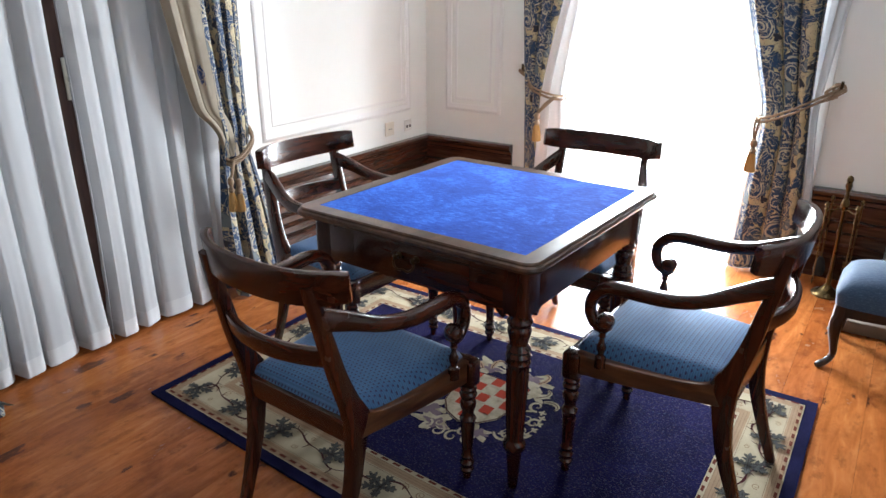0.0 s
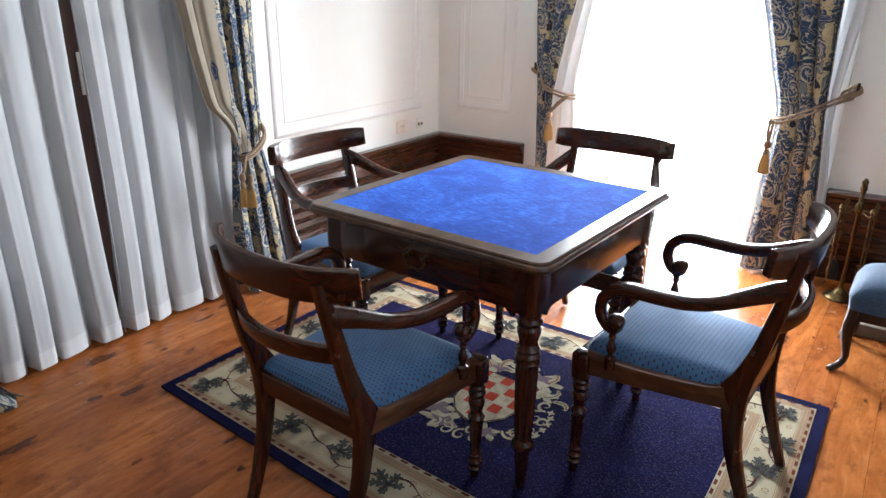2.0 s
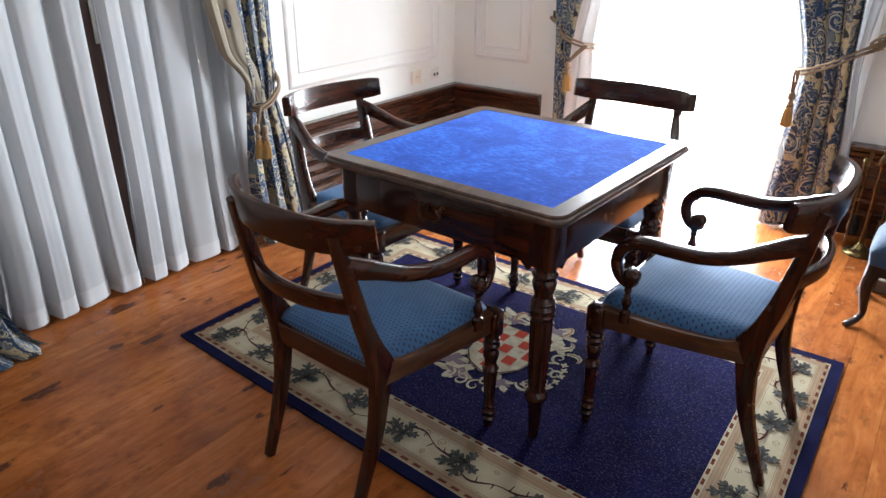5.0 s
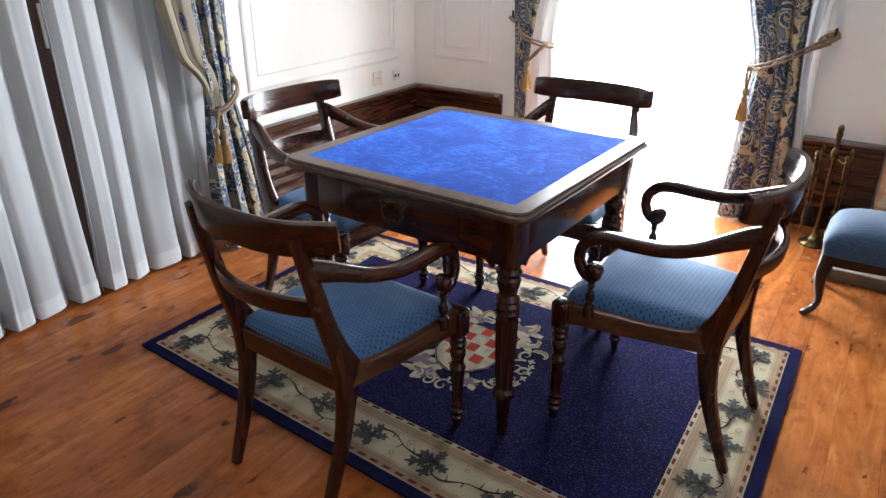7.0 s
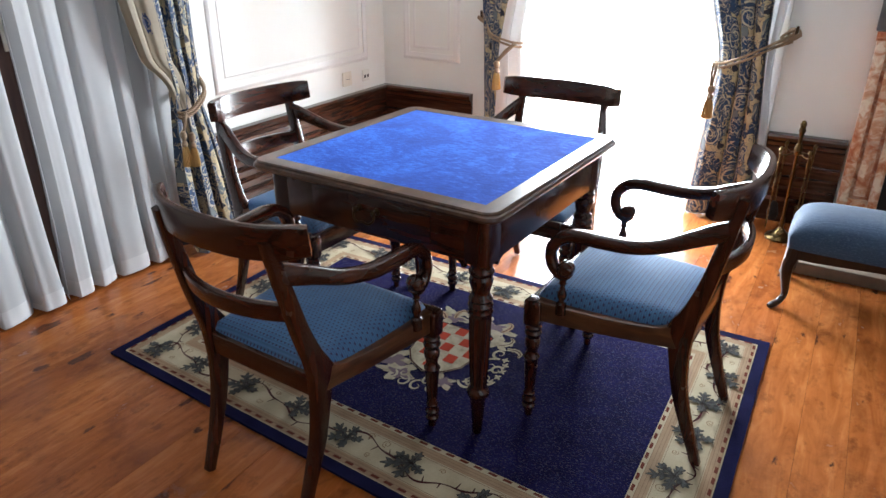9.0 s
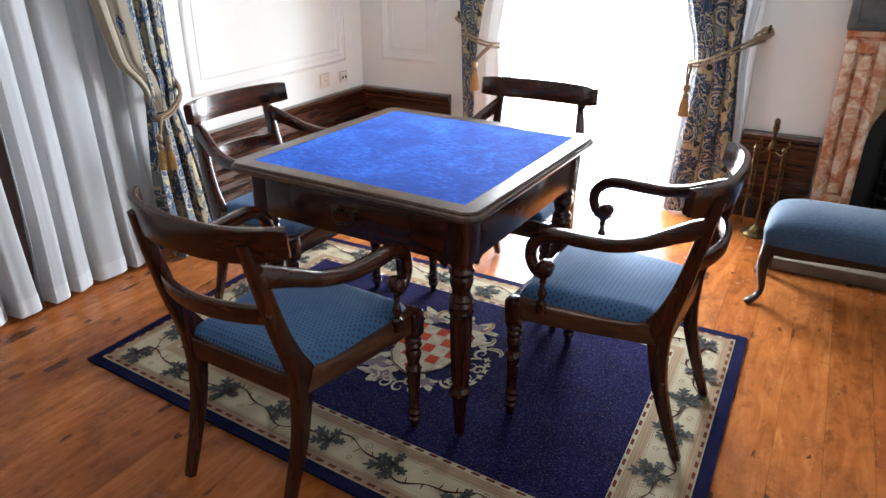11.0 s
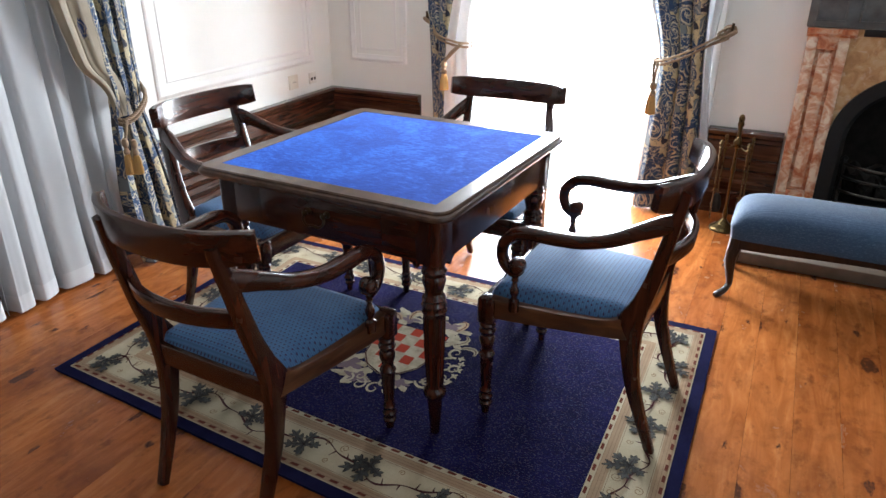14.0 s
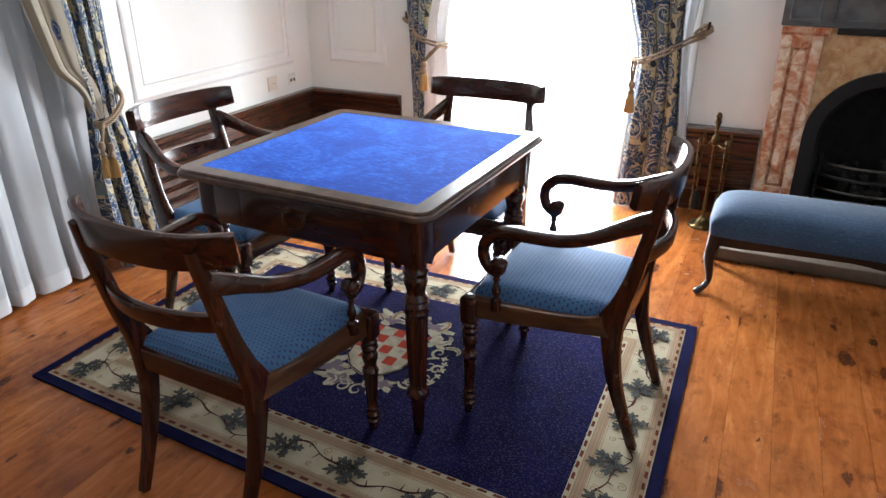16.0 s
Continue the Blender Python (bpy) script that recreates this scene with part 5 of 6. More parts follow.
# ---- long fireside stool ----
def fireside_stool():
    L, W = 1.28, 0.36
    t = thing("fireside_stool", pose(-0.095, 2.80, 0, 0, 0, -0.5), "long low stool with blue upholstered top on cabriole legs", "stool")
    bm = bmesh.new()
    nu, nv = 60, 20
    grid = []
    for j in range(nv + 1):
        v = -1 + 2 * j / nv
        row = []
        for i in range(nu + 1):
            u = -1 + 2 * i / nu
            dome = (max(0.0, 1 - abs(v) ** 2.6) ** 0.5) * (max(0.0, 1 - abs(u) ** 11) ** 0.5)
            pull = 1 - 0.05 * abs(u) ** 14 * abs(v) ** 3
            row.append(bm.verts.new((L / 2 + u * L / 2 * (1 - 0.022 * abs(v) ** 6), W / 2 + v * W / 2 * pull, 0.312 + 0.086 * dome)))
        grid.append(row)
    for a, b in zip(grid, grid[1:]):
        for i in range(nu):
            bm.faces.new((a[i], a[i + 1], b[i + 1], b[i]))
    rim = [grid[0][i] for i in range(nu + 1)] + [grid[j][nu] for j in range(1, nv + 1)] + [grid[nv][i] for i in range(nu - 1, -1, -1)] + [grid[j][0] for j in range(nv - 1, 0, -1)]
    low = [bm.verts.new((L / 2 + (v.co.x - L / 2) * 0.992, W / 2 + (v.co.y - W / 2) * 0.98, 0.262)) for v in rim]
    for i in range(len(rim)):
        j = (i + 1) % len(rim)
        bm.faces.new((rim[i], rim[j], low[j], low[i]))
    bm.faces.new(low)
    part("cushion", bm, BENCH_CLOTH, t, "padded ribbed blue cloth top", 60)
    for y in (0.012, W - 0.036):
        bm = bmesh.new()
        n = 40
        lo = []
        for y_ in (y, y + 0.024):
            top = [bm.verts.new((0.03 + (L - 0.06) * k / n, y_, 0.264)) for k in range(n + 1)]
            bot = [bm.verts.new((0.03 + (L - 0.06) * k / n, y_, 0.222 + 0.016 * math.sin(math.pi * min(1, max(0, (k / n - 0.08) / 0.84))) - 0.012 * math.exp(-((k / n - 0.5) / 0.05) ** 2))) for k in range(n + 1)]
            lo.append((top, bot))
        for k in range(n):
            bm.faces.new((lo[0][0][k], lo[0][0][k + 1], lo[0][1][k + 1], lo[0][1][k]))
            bm.faces.new((lo[1][0][k], lo[1][0][k + 1], lo[1][1][k + 1], lo[1][1][k]))
            bm.faces.new((lo[0][1][k], lo[0][1][k + 1], lo[1][1][k + 1], lo[1][1][k]))
            bm.faces.new((lo[0][0][k], lo[0][0][k + 1], lo[1][0][k + 1], lo[1][0][k]))
        part("long_rail", bm, STOOL_WOOD_SHADED, t, "shaped mahogany rail")
    for x in (0.012, L - 0.036):
        bm = bmesh.new()
        box(bm, (x, 0.03, 0.225), (x + 0.024, W - 0.03, 0.264), 0.003)
        part("end_rail", bm, STOOL_WOOD_SHADED, t)
    for sx in (0, 1):
        for sy in (0, 1):
            dx, dy = (-1 if sx == 0 else 1), (-1 if sy == 0 else 1)
            x, y = (0.035 if sx == 0 else L - 0.035), (0.035 if sy == 0 else W - 0.035)
            bm = bmesh.new()
            q = smooth_path([(0.0, 0.262, 0.05), (0.004, 0.21, 0.05), (0.012, 0.16, 0.042), (0.004, 0.1, 0.03), (-0.002, 0.055, 0.024), (0.014, 0.025, 0.024), (0.042, 0.012, 0.026), (0.056, 0.009, 0.016)], 4)
            tube(bm, [(x + dx * o * 0.8, y + dy * o * 0.8, z) for o, z, r in q], [r * 0.54 for o, z, r in q], 10)
            part("leg", bm, STOOL_WOOD_SHADED, t, "cabriole leg with a scroll foot")


fireside_stool()


# ---- fire irons ----
def fire_irons():
    t = thing("fire_irons", pose(-0.155, 3.58, 0, 0, 0, 20), "polished brass fire irons hanging on a stand by the wainscot", "fire irons")
    bm = bmesh.new()
    lathe(bm, [(0.066, 0.0), (0.068, 0.008), (0.06, 0.018), (0.045, 0.024), (0.03, 0.034), (0.016, 0.05), (0.01, 0.06)], 24)
    part("base", bm, BRASS, t)
    bm = bmesh.new()
    lathe(bm, [(0.009, 0.05), (0.012, 0.09), (0.008, 0.12), (0.007, 0.3), (0.012, 0.32), (0.008, 0.34), (0.007, 0.42), (0.015, 0.435), (0.02, 0.455), (0.014, 0.475), (0.008, 0.485), (0.011, 0.5), (0.007, 0.51), (0.011, 0.53), (0.016, 0.545), (0.012, 0.56), (0.015, 0.575), (0.01, 0.588), (0.002, 0.594)], 14)
    part("post", bm, BRASS, t)
    for k in range(4):
        a = math.tau * k / 4 + 0.35
        c, s = math.cos(a), math.sin(a)
        bm = bmesh.new()
        tube(bm, smooth_path([(0, 0, 0.43), (0.03 * c, 0.03 * s, 0.436), (0.06 * c, 0.06 * s, 0.43), (0.085 * c, 0.085 * s, 0.438), (0.088 * c, 0.088 * s, 0.452)], 4), 0.0034, 6)
        part("hanger", bm, BRASS, t)
        bm = bmesh.new()
        x, y = 0.088 * c, 0.088 * s
        lathe(bm, [(0.002, 0.475), (0.008, 0.468), (0.010, 0.457), (0.0045, 0.447), (0.0085, 0.437), (0.0045, 0.426), (0.007, 0.40), (0.004, 0.375), (0.0036, 0.30), (0.0055, 0.295), (0.0036, 0.288), (0.0034, 0.17), (0.003, 0.155)], 10, (x, y, 0))
        tool = part("iron", bm, BRASS, t, "brass fire iron with a turned handle")
        bm = bmesh.new()
        if k == 0:
            box(bm, (x - 0.03, y - 0.004, 0.06), (x + 0.03, y + 0.004, 0.165), 0.003)
            part("shovel_pan", bm, BRASS, tool, "flat brass shovel pan")
        elif k == 1:
            lathe(bm, [(0.022, 0.07), (0.028, 0.1), (0.02, 0.145), (0.008, 0.165)], 14, (x, y, 0))
            part("brush", bm, SOOT, tool, "dark bristle brush")
        else:
            lathe(bm, [(0.001, 0.06), (0.004, 0.08), (0.004, 0.16)], 8, (x, y, 0))
            part("tip", bm, BRASS, tool)


fire_irons()


# ---- rug ----
RUG = [Vector((-2.093, 1.215, 0)), Vector((-0.045, 1.078, 0)), Vector((-0.058, 2.492, 0)), Vector((-2.09, 2.50, 0))]
RW, RH = 2.04, 1.35


def on_rug(x, y, z=0.0):
    """From the rug's own metres (0..RW, 0..RH) to the room: the rug lies a little out of square."""
    u, v = x / RW, y / RH
    p = RUG[0] * (1 - u) * (1 - v) + RUG[1] * u * (1 - v) + RUG[2] * u * v + RUG[3] * (1 - u) * v
    return (p.x, p.y, z)


def rug():
    t = thing("rug", Matrix(), "navy wool rug with a leafy cream border and heraldic centre", "rug")

    def sheet(inset, z, mat, name, label=""):
        bm = bmesh.new()
        n = 24
        lo = [[bm.verts.new(on_rug(inset + (RW - 2 * inset) * i / n, inset + (RH - 2 * inset) * j / n, z)) for i in range(n + 1)] for j in range(n + 1)]
        for a, b in zip(lo, lo[1:]):
            for i in range(n):
                bm.faces.new((a[i], a[i + 1], b[i + 1], b[i]))
        return part(name, bm, mat, t, label, 0)

    bm = bmesh.new()
    outline = []
    for k in range(40):
        outline.append(on_rug(RW * k / 40, 0)[:2])
    for k in range(28):
        outline.append(on_rug(RW, RH * k / 28)[:2])
    for k in range(40):
        outline.append(on_rug(RW * (1 - k / 40), RH)[:2])
    for k in range(28):
        outline.append(on_rug(0, RH * (1 - k / 28))[:2])
    rng = random.Random(2)
    outline = [(x + rng.uniform(-0.0005, 0.0005), y + rng.uniform(-0.0005, 0.0005)) for x, y in outline]
    plate(bm, outline, 0.0, 0.009)
    part("edge_band", bm, P_NAVY, t, "plain navy outer band", 0)
    bands = [(0.038, P_CREAM), (0.0415, P_TAN), (0.056, P_TAN_D), (0.0575, P_TAN), (0.066, P_TAN_D), (0.0675, P_TAN), (0.075, P_CREAM), (0.0775, P_TAN_D), (0.079, P_CREAM),
             (0.186, P_TAN_D), (0.1875, P_CREAM), (0.191, P_TAN), (0.199, P_TAN_D), (0.2005, P_TAN), (0.209, P_TAN_D), (0.2105, P_TAN), (0.220, P_TAN_D), (0.2215, P_CREAM), (0.239, P_FIELD)]
    z = 0.009
    tops = {}
    for inset, mat in bands:
        z += 0.0004
        tops[inset] = z
        sheet(inset, z, mat, "field" if mat is P_FIELD else "border_band", "speckled navy field" if mat is P_FIELD else "")
    zt = z + 0.0006

    # dashes: short dark red blocks along the two narrow cream lines
    dash = None
    for inset, z_ in ((0.0475, tops[0.0415] + 0.0042), (0.231, tops[0.2215] + 0.0012)):
        for horizontal in (0, 1):
            length = (RW if horizontal else RH) - 2 * inset
            n = int(length / 0.046)
            for k in range(n):
                a = inset + length * (k + 0.5) / n
                for far in (0, 1):
                    c = (RH if horizontal else RW) - inset if far else inset
                    m = pose(*on_rug(*((a, c) if horizontal else (c, a)), z_), 0, 0, -3 if horizontal else 90)
                    if dash is None:
                        bm = bmesh.new()
                        bm.faces.new([bm.verts.new((x, y, 0)) for x, y in ((-0.015, -0.0046), (0.012, -0.0046), (0.015, 0.0046), (-0.012, 0.0046))])
                        dash = part("dash", bm, P_RUST, t, "", 0)
                        dash.matrix_basis = m
                    else:
                        share("dash", dash, m, t)

    # leaves, tendrils and vine in the cream band
    def leaf(seed, grow):
        """A vine leaf of five lobes, each a rib hung with rounded, pointed teeth, cut deep between them."""
        r = random.Random(seed)
        lobes = [(a + r.uniform(-7, 7), ln * r.uniform(0.92, 1.06)) for a, ln in ((0, 1.0), (58, 0.88), (-58, 0.88), (122, 0.68), (-122, 0.68))]
        bm = bmesh.new()

        def tooth(cx, cy, along, length, width, lift):
            dx, dy = math.sin(along), math.cos(along)
            ring = []
            for k in range(12):
                a = math.tau * k / 12
                u, w = (length + grow) * math.cos(a), (width + grow) * math.sin(a) * (1 - 0.25 * math.cos(a))
                ring.append(bm.verts.new((cx + dx * u + dy * w, cy + dy * u - dx * w, lift)))
            bm.faces.new(ring)

        lift = 0.0
        for a, ln in lobes:
            a = radians(a)
            size = 0.074 * ln
            for u, off, turn, tl, tw in ((0.28, 0, 0, 0.024, 0.0058), (0.70, 0, 0, 0.025, 0.0056), (0.46, 1, 52, 0.0125, 0.0046), (0.46, -1, -52, 0.0125, 0.0046), (0.76, 1, 46, 0.012, 0.0042), (0.76, -1, -46, 0.012, 0.0042)):
                side = 0.0100 * off * ln
                x = math.sin(a) * size * u + math.cos(a) * side
                y = math.cos(a) * size * u - math.sin(a) * side
                tooth(x, y, a + radians(turn * r.uniform(0.8, 1.2)), tl * ln * r.uniform(0.9, 1.1), tw * r.uniform(0.9, 1.15), lift)
                lift += 0.000012
        return bm, lobes

    inset = 0.1325
    spots = []
    n1, n2 = 9, 7
    for far in (0, 1):
        for k in range(n1):
            spots.append((inset + (RW - 2 * inset) * k / (n1 - 1), inset if not far else RH - inset, 1, k))
        for k in range(1, n2 - 1):
            spots.append((inset if not far else RW - inset, inset + (RH - 2 * inset) * k / (n2 - 1), 0, k))
    rng = random.Random(9)
    masters = []
    for q in range(3):
        rim, lobes = leaf(q, 0.0018)
        fill, _ = leaf(q, 0.0)
        streak = bmesh.new()
        for a, ln in lobes:
            d = Vector((math.sin(radians(a)), math.cos(radians(a)), 0))
            sd = Vector((d.y, -d.x, 0))
            for off, w, r0, r1 in ((0.0, 0.0018, -0.012, 0.060), ):
                streak.faces.new([streak.verts.new(d * x * (ln if x > 0 else 1) + sd * y) for x, y in ((r0, -w), (r0, w), (r1, w * 0.3), (r1, -w * 0.3))])
            for sgn in (-1, 1):
                b0 = d * 0.022 * ln
                e0 = d * 0.044 * ln + sd * sgn * 0.011
                streak.faces.new([streak.verts.new(v) for v in (b0 - d * 0.0016, b0 + d * 0.0016, e0)])
        masters.append((rim, fill, streak))
    made = {}
    curls = bmesh.new()
    for i, (x, y, flat_side, k) in enumerate(spots):
        side = 1 if k % 2 else -1
        off = 0.010 * side
        px, py = (x, y + off) if flat_side else (x + off, y)
        turn = (90 if flat_side else 0) + side * 48 + rng.uniform(-20, 20) + (180 if (i * 7) % 3 == 0 else 0)
        q = i % 3
        scale = Matrix.Diagonal((rng.uniform(0.9, 1.05), rng.uniform(0.95, 1.1), 1, 1))
        for name, which, mat, lift in (("leaf_outline", 0, P_VINE_D, 0.0004), ("leaf_motif", 1, P_LEAF, 0.0008), ("leaf_vein", 2, P_VINE_D, 0.0012)):
            m = pose(*on_rug(px, py, zt + lift), 0, 0, turn) @ scale
            if (name, q) in made:
                share(name, made[name, q], m, t)
            else:
                o = part(name, masters[q][which], mat, t, "grey-green vine leaf" if which == 1 else "", 0)
                o.matrix_basis = m
                made[name, q] = o
        # little tendrils between the leaves
        for dx_, dy_ in ((0.095, 3.2), (0.12, -3.4), (0.06, -3.6)):
            ca, cr = rng.uniform(0, 360), rng.uniform(0.010, 0.016)
            cx, cy = (x + dx_, y + off * dy_) if flat_side else (x + off * dy_, y + dx_)
            if not (0.1 < cx < RW - 0.1 and 0.1 < cy < RH - 0.1):
                continue
            last = None
            for s_ in range(19):
                th = radians(ca + s_ * 27)
                rr = cr * (0.25 + 0.75 * s_ / 18)
                p0 = on_rug(cx + (rr - 0.0013) * math.cos(th), cy + (rr - 0.0013) * math.sin(th), zt + 0.0004)
                p1 = on_rug(cx + (rr + 0.0013) * math.cos(th), cy + (rr + 0.0013) * math.sin(th), zt + 0.0004)
                now = (curls.verts.new(p0), curls.verts.new(p1))
                if last:
                    curls.faces.new((last[0], last[1], now[1], now[0]))
                last = now
    tagged(part("tendril_work", curls, P_TENDRIL, t, "small curled tendrils", 0), kind="stuff")
    # winding vine
    for x0, y0, x1, y1, nm in ((inset, inset, RW - inset, inset, n1 - 1), (inset, RH - inset, RW - inset, RH - inset, n1 - 1), (inset, inset, inset, RH - inset, n2 - 1), (RW - inset, inset, RW - inset, RH - inset, n2 - 1)):
        bm = bmesh.new()
        last = None
        N = nm * 24
        vr = random.Random(nm * 7 + int(x0 * 10))
        for k in range(N + 1):
            u = k / N
            w = 0.030 * math.sin(u * nm * math.pi + 0.9) + 0.009 * math.sin(u * nm * 9.4)
            hw = 0.0030 + 0.0012 * math.sin(u * nm * 11)
            along_x = y0 == y1
            put = (lambda p, q: on_rug(x0 + (x1 - x0) * u + p, y0 + w + q, zt)) if along_x else (lambda p, q: on_rug(x0 + w + q, y0 + (y1 - y0) * u + p, zt))
            now = (bm.verts.new(put(0, -hw)), bm.verts.new(put(0, hw)))
            if last:
                bm.faces.new((last[0], last[1], now[1], now[0]))
            last = now
            if k % 5 == 2:
                sg = vr.choice((-1, 1))
                ln, sl = vr.uniform(0.012, 0.024), vr.uniform(-0.012, 0.012)
                bm.faces.new([bm.verts.new(put(p, q)) for p, q in ((-0.0028, sg * hw * 0.5), (0.0028, sg * hw * 0.5), (sl + 0.001, sg * (hw + ln)), (sl - 0.001, sg * (hw + ln)))])
        part("vine", bm, P_VINE, t, "winding brown vine", 0)

    # heraldic centre: chequered shield with scrolled leaves round it
    zc = z + 0.0024
    cx, cy = 1.03, 0.70

    def flat(points, mat, name, label="", dz=0.0):
        bm = bmesh.new()
        points = [(x * 0.94, y * 1.12) for x, y in points]
        c = Vector((sum(p[0] for p in points) / len(points), sum(p[1] for p in points) / len(points)))
        mid = bm.verts.new(on_rug(cx + c.x, cy + c.y, zc + dz))
        vs = [bm.verts.new(on_rug(cx + x, cy + y, zc + dz)) for x, y in points]
        for i in range(len(vs)):
            bm.faces.new((mid, vs[i], vs[(i + 1) % len(vs)]))
        return part(name, bm, mat, t, label, 0)

    shield = [(-0.13, 0.13), (0.13, 0.13), (0.13, -0.02), (0.115, -0.08), (0.07, -0.13), (0, -0.155), (-0.07, -0.13), (-0.115, -0.08), (-0.13, -0.02)]
    flat(shield, P_CREAM_SHADED, "shield", "cream woven shield")
    cell = 0.052
    for i in range(5):
        for j in range(5):
            x, y = -0.13 + i * cell, 0.13 - (j + 1) * cell
            if (i + j) % 2 == 0 and (j < 3 or 0 < i < 4) and (j < 4 or i == 2):
                g = 0.004
                flat([(x + g, y + g), (x + cell - g, y + g), (x + cell - g, y + cell - g), (x + g, y + cell - g)], P_RED, "red_check", "", 0.0006)

    def blob(x, y, r, lobes, seed, mat, label, sx=1.0, sy=1.0):
        rr = random.Random(seed)
        pts = []
        ph = rr.uniform(0, 6)
        for k in range(48):
            a = math.tau * k / 48
            q = r * (0.72 + 0.26 * math.sin(lobes * a + ph) + 0.1 * math.sin(2.3 * lobes * a))
            pts.append((x + sx * q * math.cos(a), y + sy * q * math.sin(a)))
        return flat(pts, mat, "scroll_leaf", label, -0.0004)

    def curl(x, y, r, start, turns, mat, width=0.009, flip=1):
        """A woven spiral ribbon."""
        bm = bmesh.new()
        last = None
        for k in range(29):
            u = k / 28
            th = radians(start) + flip * turns * math.tau * u
            rr = r * (1 - 0.8 * u)
            hw = width * (0.35 + 0.65 * math.sin(math.pi * min(1.0, u + 0.25)))
            ps = [on_rug(cx + (x + (rr + d) * math.cos(th)) * 0.94, cy + (y + (rr + d) * math.sin(th)) * 1.12, zc + 0.0002) for d in (-hw / 2, hw / 2)]
            now = [bm.verts.new(p) for p in ps]
            if last:
                bm.faces.new((last[0], last[1], now[1], now[0]))
            last = now
        return part("scroll", bm, mat, t, "", 0)

    def frond(angle, base, reach, bend, wide, mat, dz):
        """A mantling frond: a frilled tapering ribbon that curls over at its tip, with a dark midrib."""
        bm, rib = bmesh.new(), bmesh.new()
        x, y, h = base * math.cos(angle), base * math.sin(angle), angle
        last = last_rib = None
        N = 40
        for k in range(N + 1):
            u = k / N
            h += bend * (0.02 + 0.26 * u ** 2.2)
            x += reach / N * math.cos(h)
            y += reach / N * math.sin(h)
            w = wide * (math.sin(math.pi * min(0.97, 0.12 + 0.85 * u)) ** 0.6) * (0.82 + 0.3 * abs(math.sin(u * 15)))
            nx, ny = -math.sin(h), math.cos(h)
            put = lambda q, lift: on_rug(cx + (x + nx * q) * 0.9, cy + (y + ny * q) * 1.08, zc + dz + lift)
            now = [bm.verts.new(put(q, 0)) for q in (-w / 2, w / 2)]
            now_rib = [rib.verts.new(put(q, 0.0004)) for q in (-0.0018, 0.0018)]
            if last:
                bm.faces.new((last[0], last[1], now[1], now[0]))
                rib.faces.new((last_rib[0], last_rib[1], now_rib[1], now_rib[0]))
            last, last_rib = now, now_rib
        f = part("frond", bm, mat, t, "frilled woven frond", 0)
        part("midrib", rib, P_VINE, f, "", 0)

    # cream mantling in lobed masses, shaded mauve, with open scrollwork at the sides and loops below
    rr = random.Random(6)
    masses = ((-0.10, 0.185, 0.075, 5), (0.01, 0.205, 0.07, 6), (0.11, 0.18, 0.075, 5), (-0.17, 0.10, 0.06, 5), (0.16, 0.11, 0.055, 5),
              (-0.15, -0.13, 0.08, 6), (-0.08, -0.19, 0.075, 5), (-0.19, -0.05, 0.055, 5), (0.09, -0.17, 0.055, 5))
    for k, (x, y, r, lobes) in enumerate(masses):
        blob(x, y, r, lobes, 11 + k, P_CREAM_SHADED, "cream woven mantling", 1.15, 0.8).location.z -= 0.0008 - 0.00006 * k
    for k, (x, y, r) in enumerate(((-0.13, -0.15, 0.05), (-0.06, -0.20, 0.042), (0.10, 0.19, 0.04), (-0.08, 0.17, 0.038), (0.03, 0.215, 0.03), (0.10, -0.165, 0.03), (-0.185, -0.04, 0.03))):
        blob(x, y, r, 4, 40 + k, P_GREY, "mauve woven patch", 1.35, 0.75).location.z += 0.0004 + 0.00006 * k
    for k, (x, y, a) in enumerate(((-0.16, -0.17, 0.4), (-0.05, -0.22, 0.9), (0.0, 0.19, 2.0), (0.12, 0.16, 0.5), (-0.13, 0.16, 2.6), (0.07, -0.18, 2.2))):
        frond(a, math.hypot(x, y), 0.09, 0.7 if k % 2 else -0.7, 0.02, P_TAN if k % 3 else P_CREAM_SHADED, 0.0012)
    for s_ in (-1, 1):
        # a beaded, scrolling bracket on each side of the shield
        for x, y, r, st, fl in ((0.20, -0.02, 0.042, 90, 1), (0.225, -0.085, 0.034, 0, -1), (0.18, -0.12, 0.04, 200, 1), (0.20, 0.055, 0.03, 300, -1), (0.235, -0.03, 0.024, 40, 1)):
            curl(s_ * x, y, r, st if s_ > 0 else 180 - st, 1.1, P_CREAM_SHADED, 0.011, fl * s_)
        for k in range(9):
            a = -2.0 + 0.36 * k
            blob(s_ * (0.195 + 0.062 * math.cos(a)), -0.04 + 0.095 * math.sin(a), 0.015, 4, k, P_CREAM_SHADED, "cream woven bead")
        for x, y, r in ((0.03, -0.225, 0.028), (0.085, -0.215, 0.022), (0.05, -0.19, 0.02)):
            curl(s_ * x, y, r, 90, 1.0, P_CREAM_SHADED, 0.009, s_)
    bm = bmesh.new()
    last = None
    for k in range(len(shield) + 1):
        x, y = shield[k % len(shield)]
        now = [bm.verts.new(on_rug(cx + x * q * 0.94, cy + y * q * 1.12, zc + 0.0009)) for q in (0.99, 0.955)]
        if last:
            bm.faces.new((last[0], last[1], now[1], now[0]))
        last = now
    part("shield_outline", bm, P_VINE, t, "dark outline of the shield", 0)


rug()


# ---- floor boards ----
bm = bmesh.new()
box(bm, (XL - TH, ROOM_S - TH, -0.14), (ROOM_R + TH, YB + TH, -0.021))
floor = tagged(link("floor", bm, SOOT, smooth=0), "varnished knotty orange pine board floor", "floor", kind="structure")
PITCH = 0.133


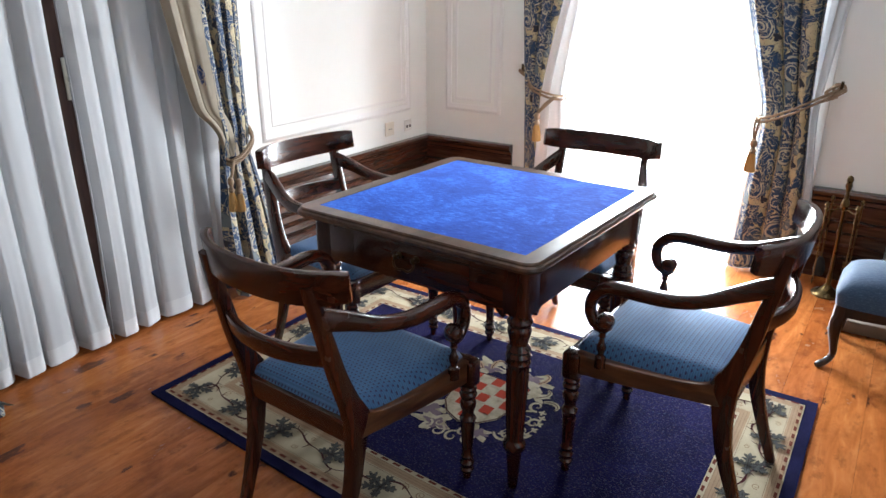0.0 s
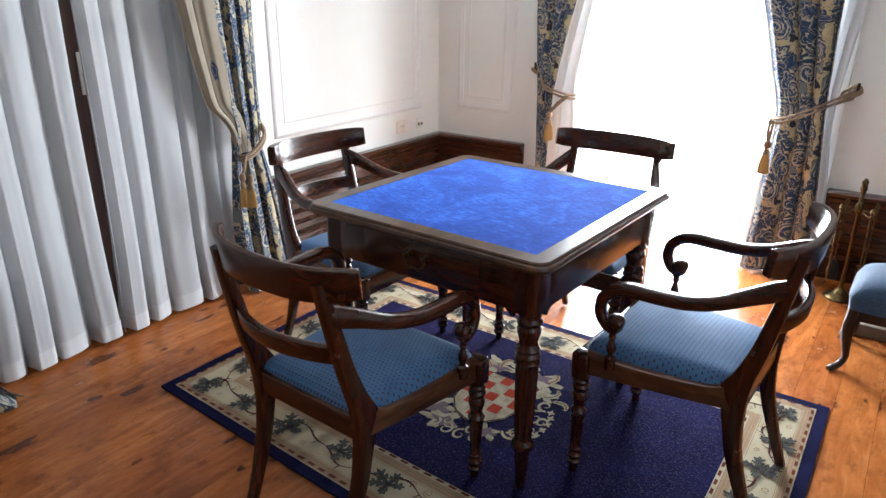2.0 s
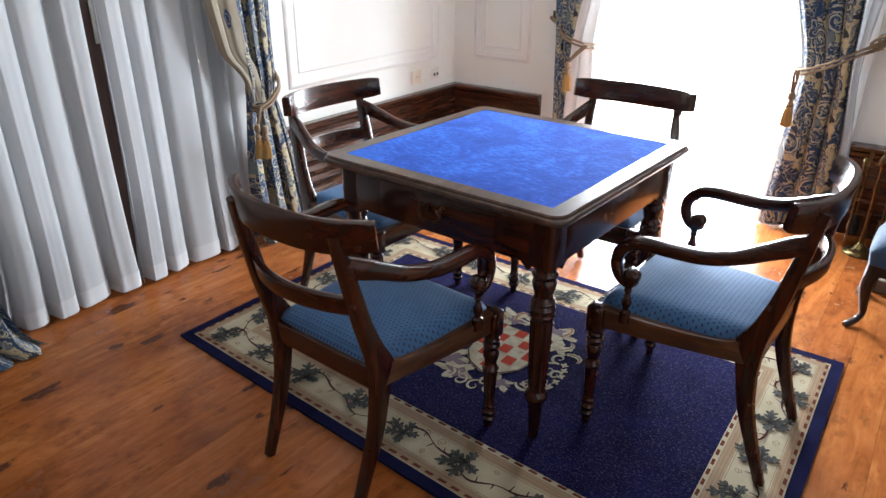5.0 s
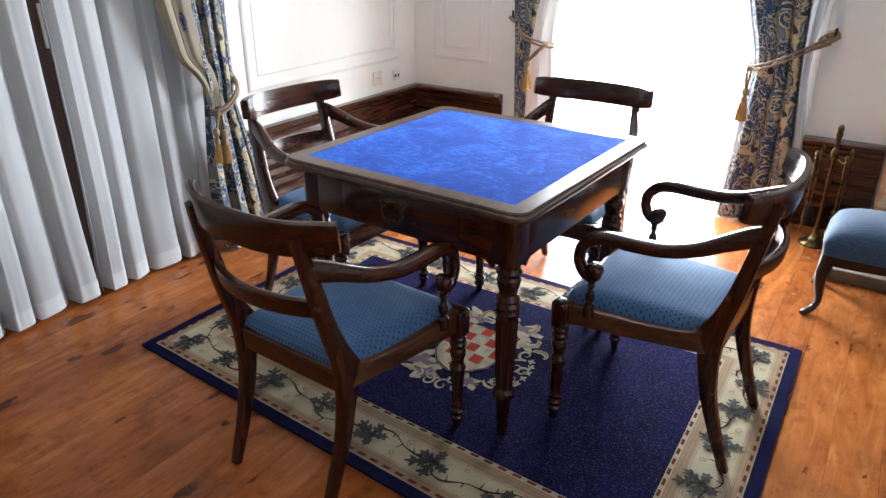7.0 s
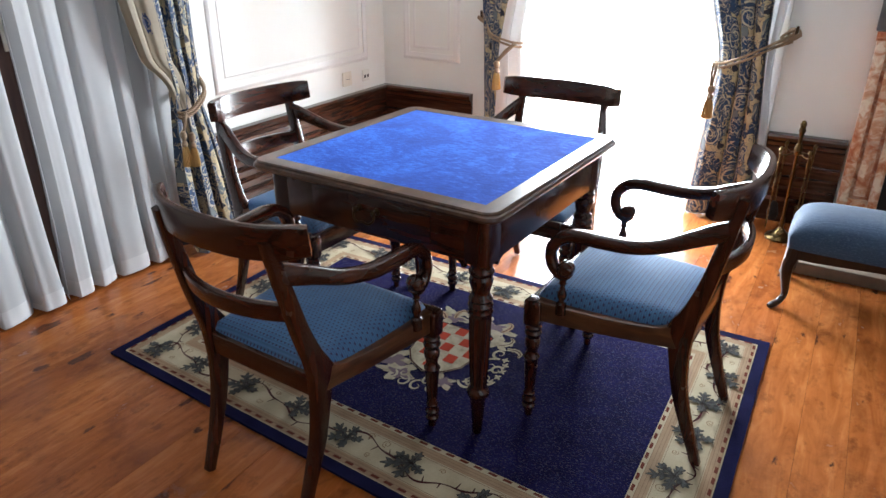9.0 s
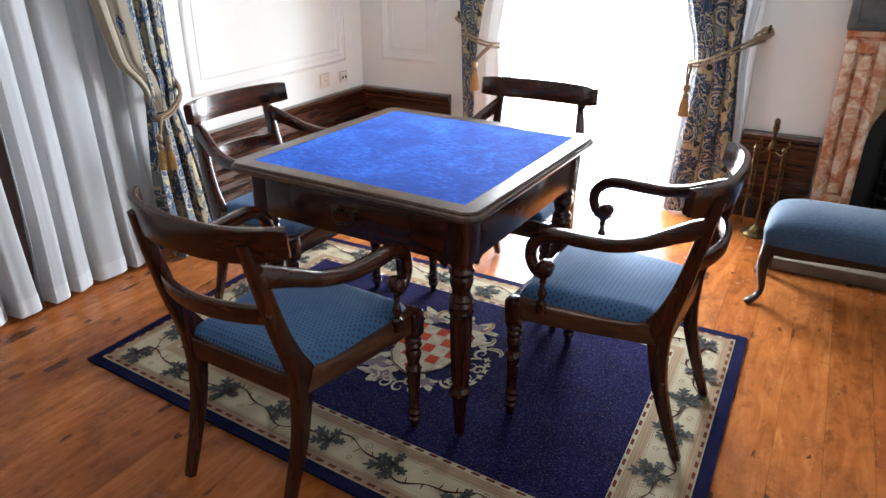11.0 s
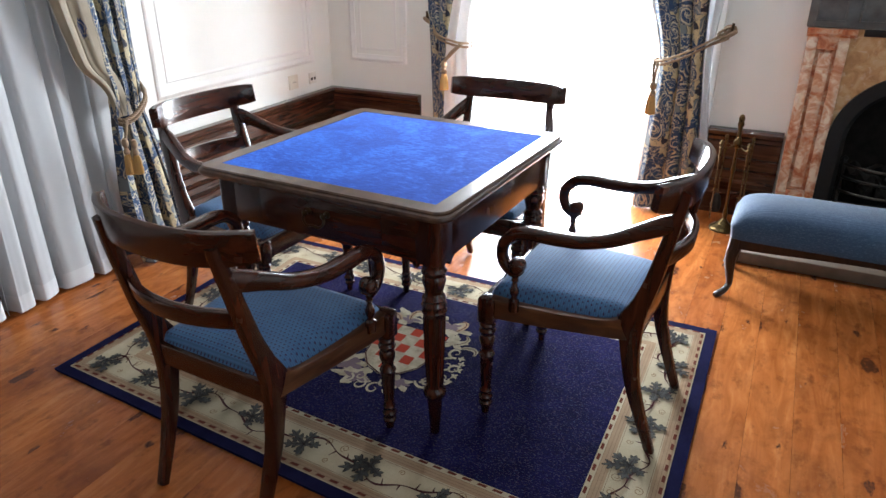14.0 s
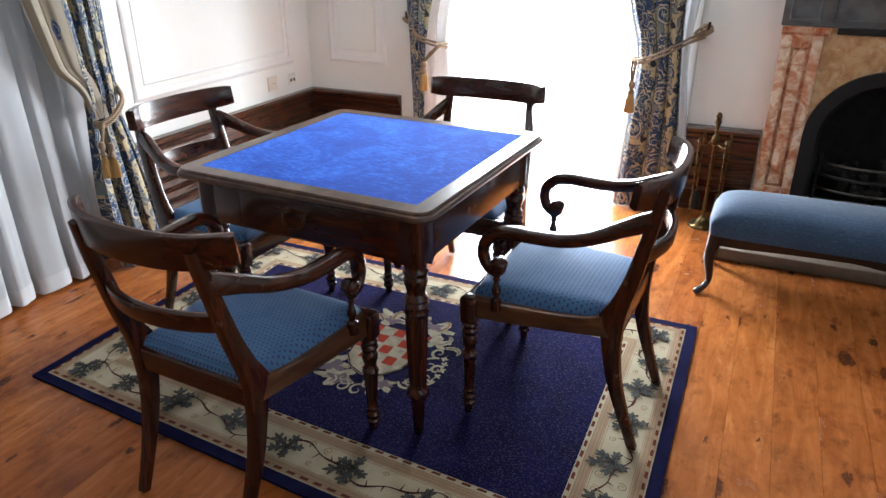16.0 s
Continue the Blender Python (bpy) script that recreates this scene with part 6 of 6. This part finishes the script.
def board(length):
    w = PITCH / 2 - 0.0004
    bm = bmesh.new()
    rings = []
    for y in (0.0008, length - 0.0008):
        rings.append([bm.verts.new((x, y, z)) for x, z in ((-w, -0.02), (-w, 0), (w, 0), (w, -0.02))])
    for i in range(4):
        j = (i + 1) % 4
        bm.faces.new((rings[0][i], rings[0][j], rings[1][j], rings[1][i]))
    bm.faces.new(rings[0])
    bm.faces.new(rings[1][::-1])
    return bm


lengths = (7.5, 7.53)
masters = {}
rng = random.Random(12)
k = 0
x = 0.084 - PITCH / 2 - PITCH * 21
while x < ROOM_R + 0.05:
    ln = rng.choice(lengths)
    m = pose(x, ROOM_S, 0)
    if ln in masters:
        share("floor_board", masters[ln], m, floor)
    else:
        masters[ln] = part("floor_board", board(ln), PINE, floor, "", 0)
        masters[ln].matrix_basis = m
    x += PITCH
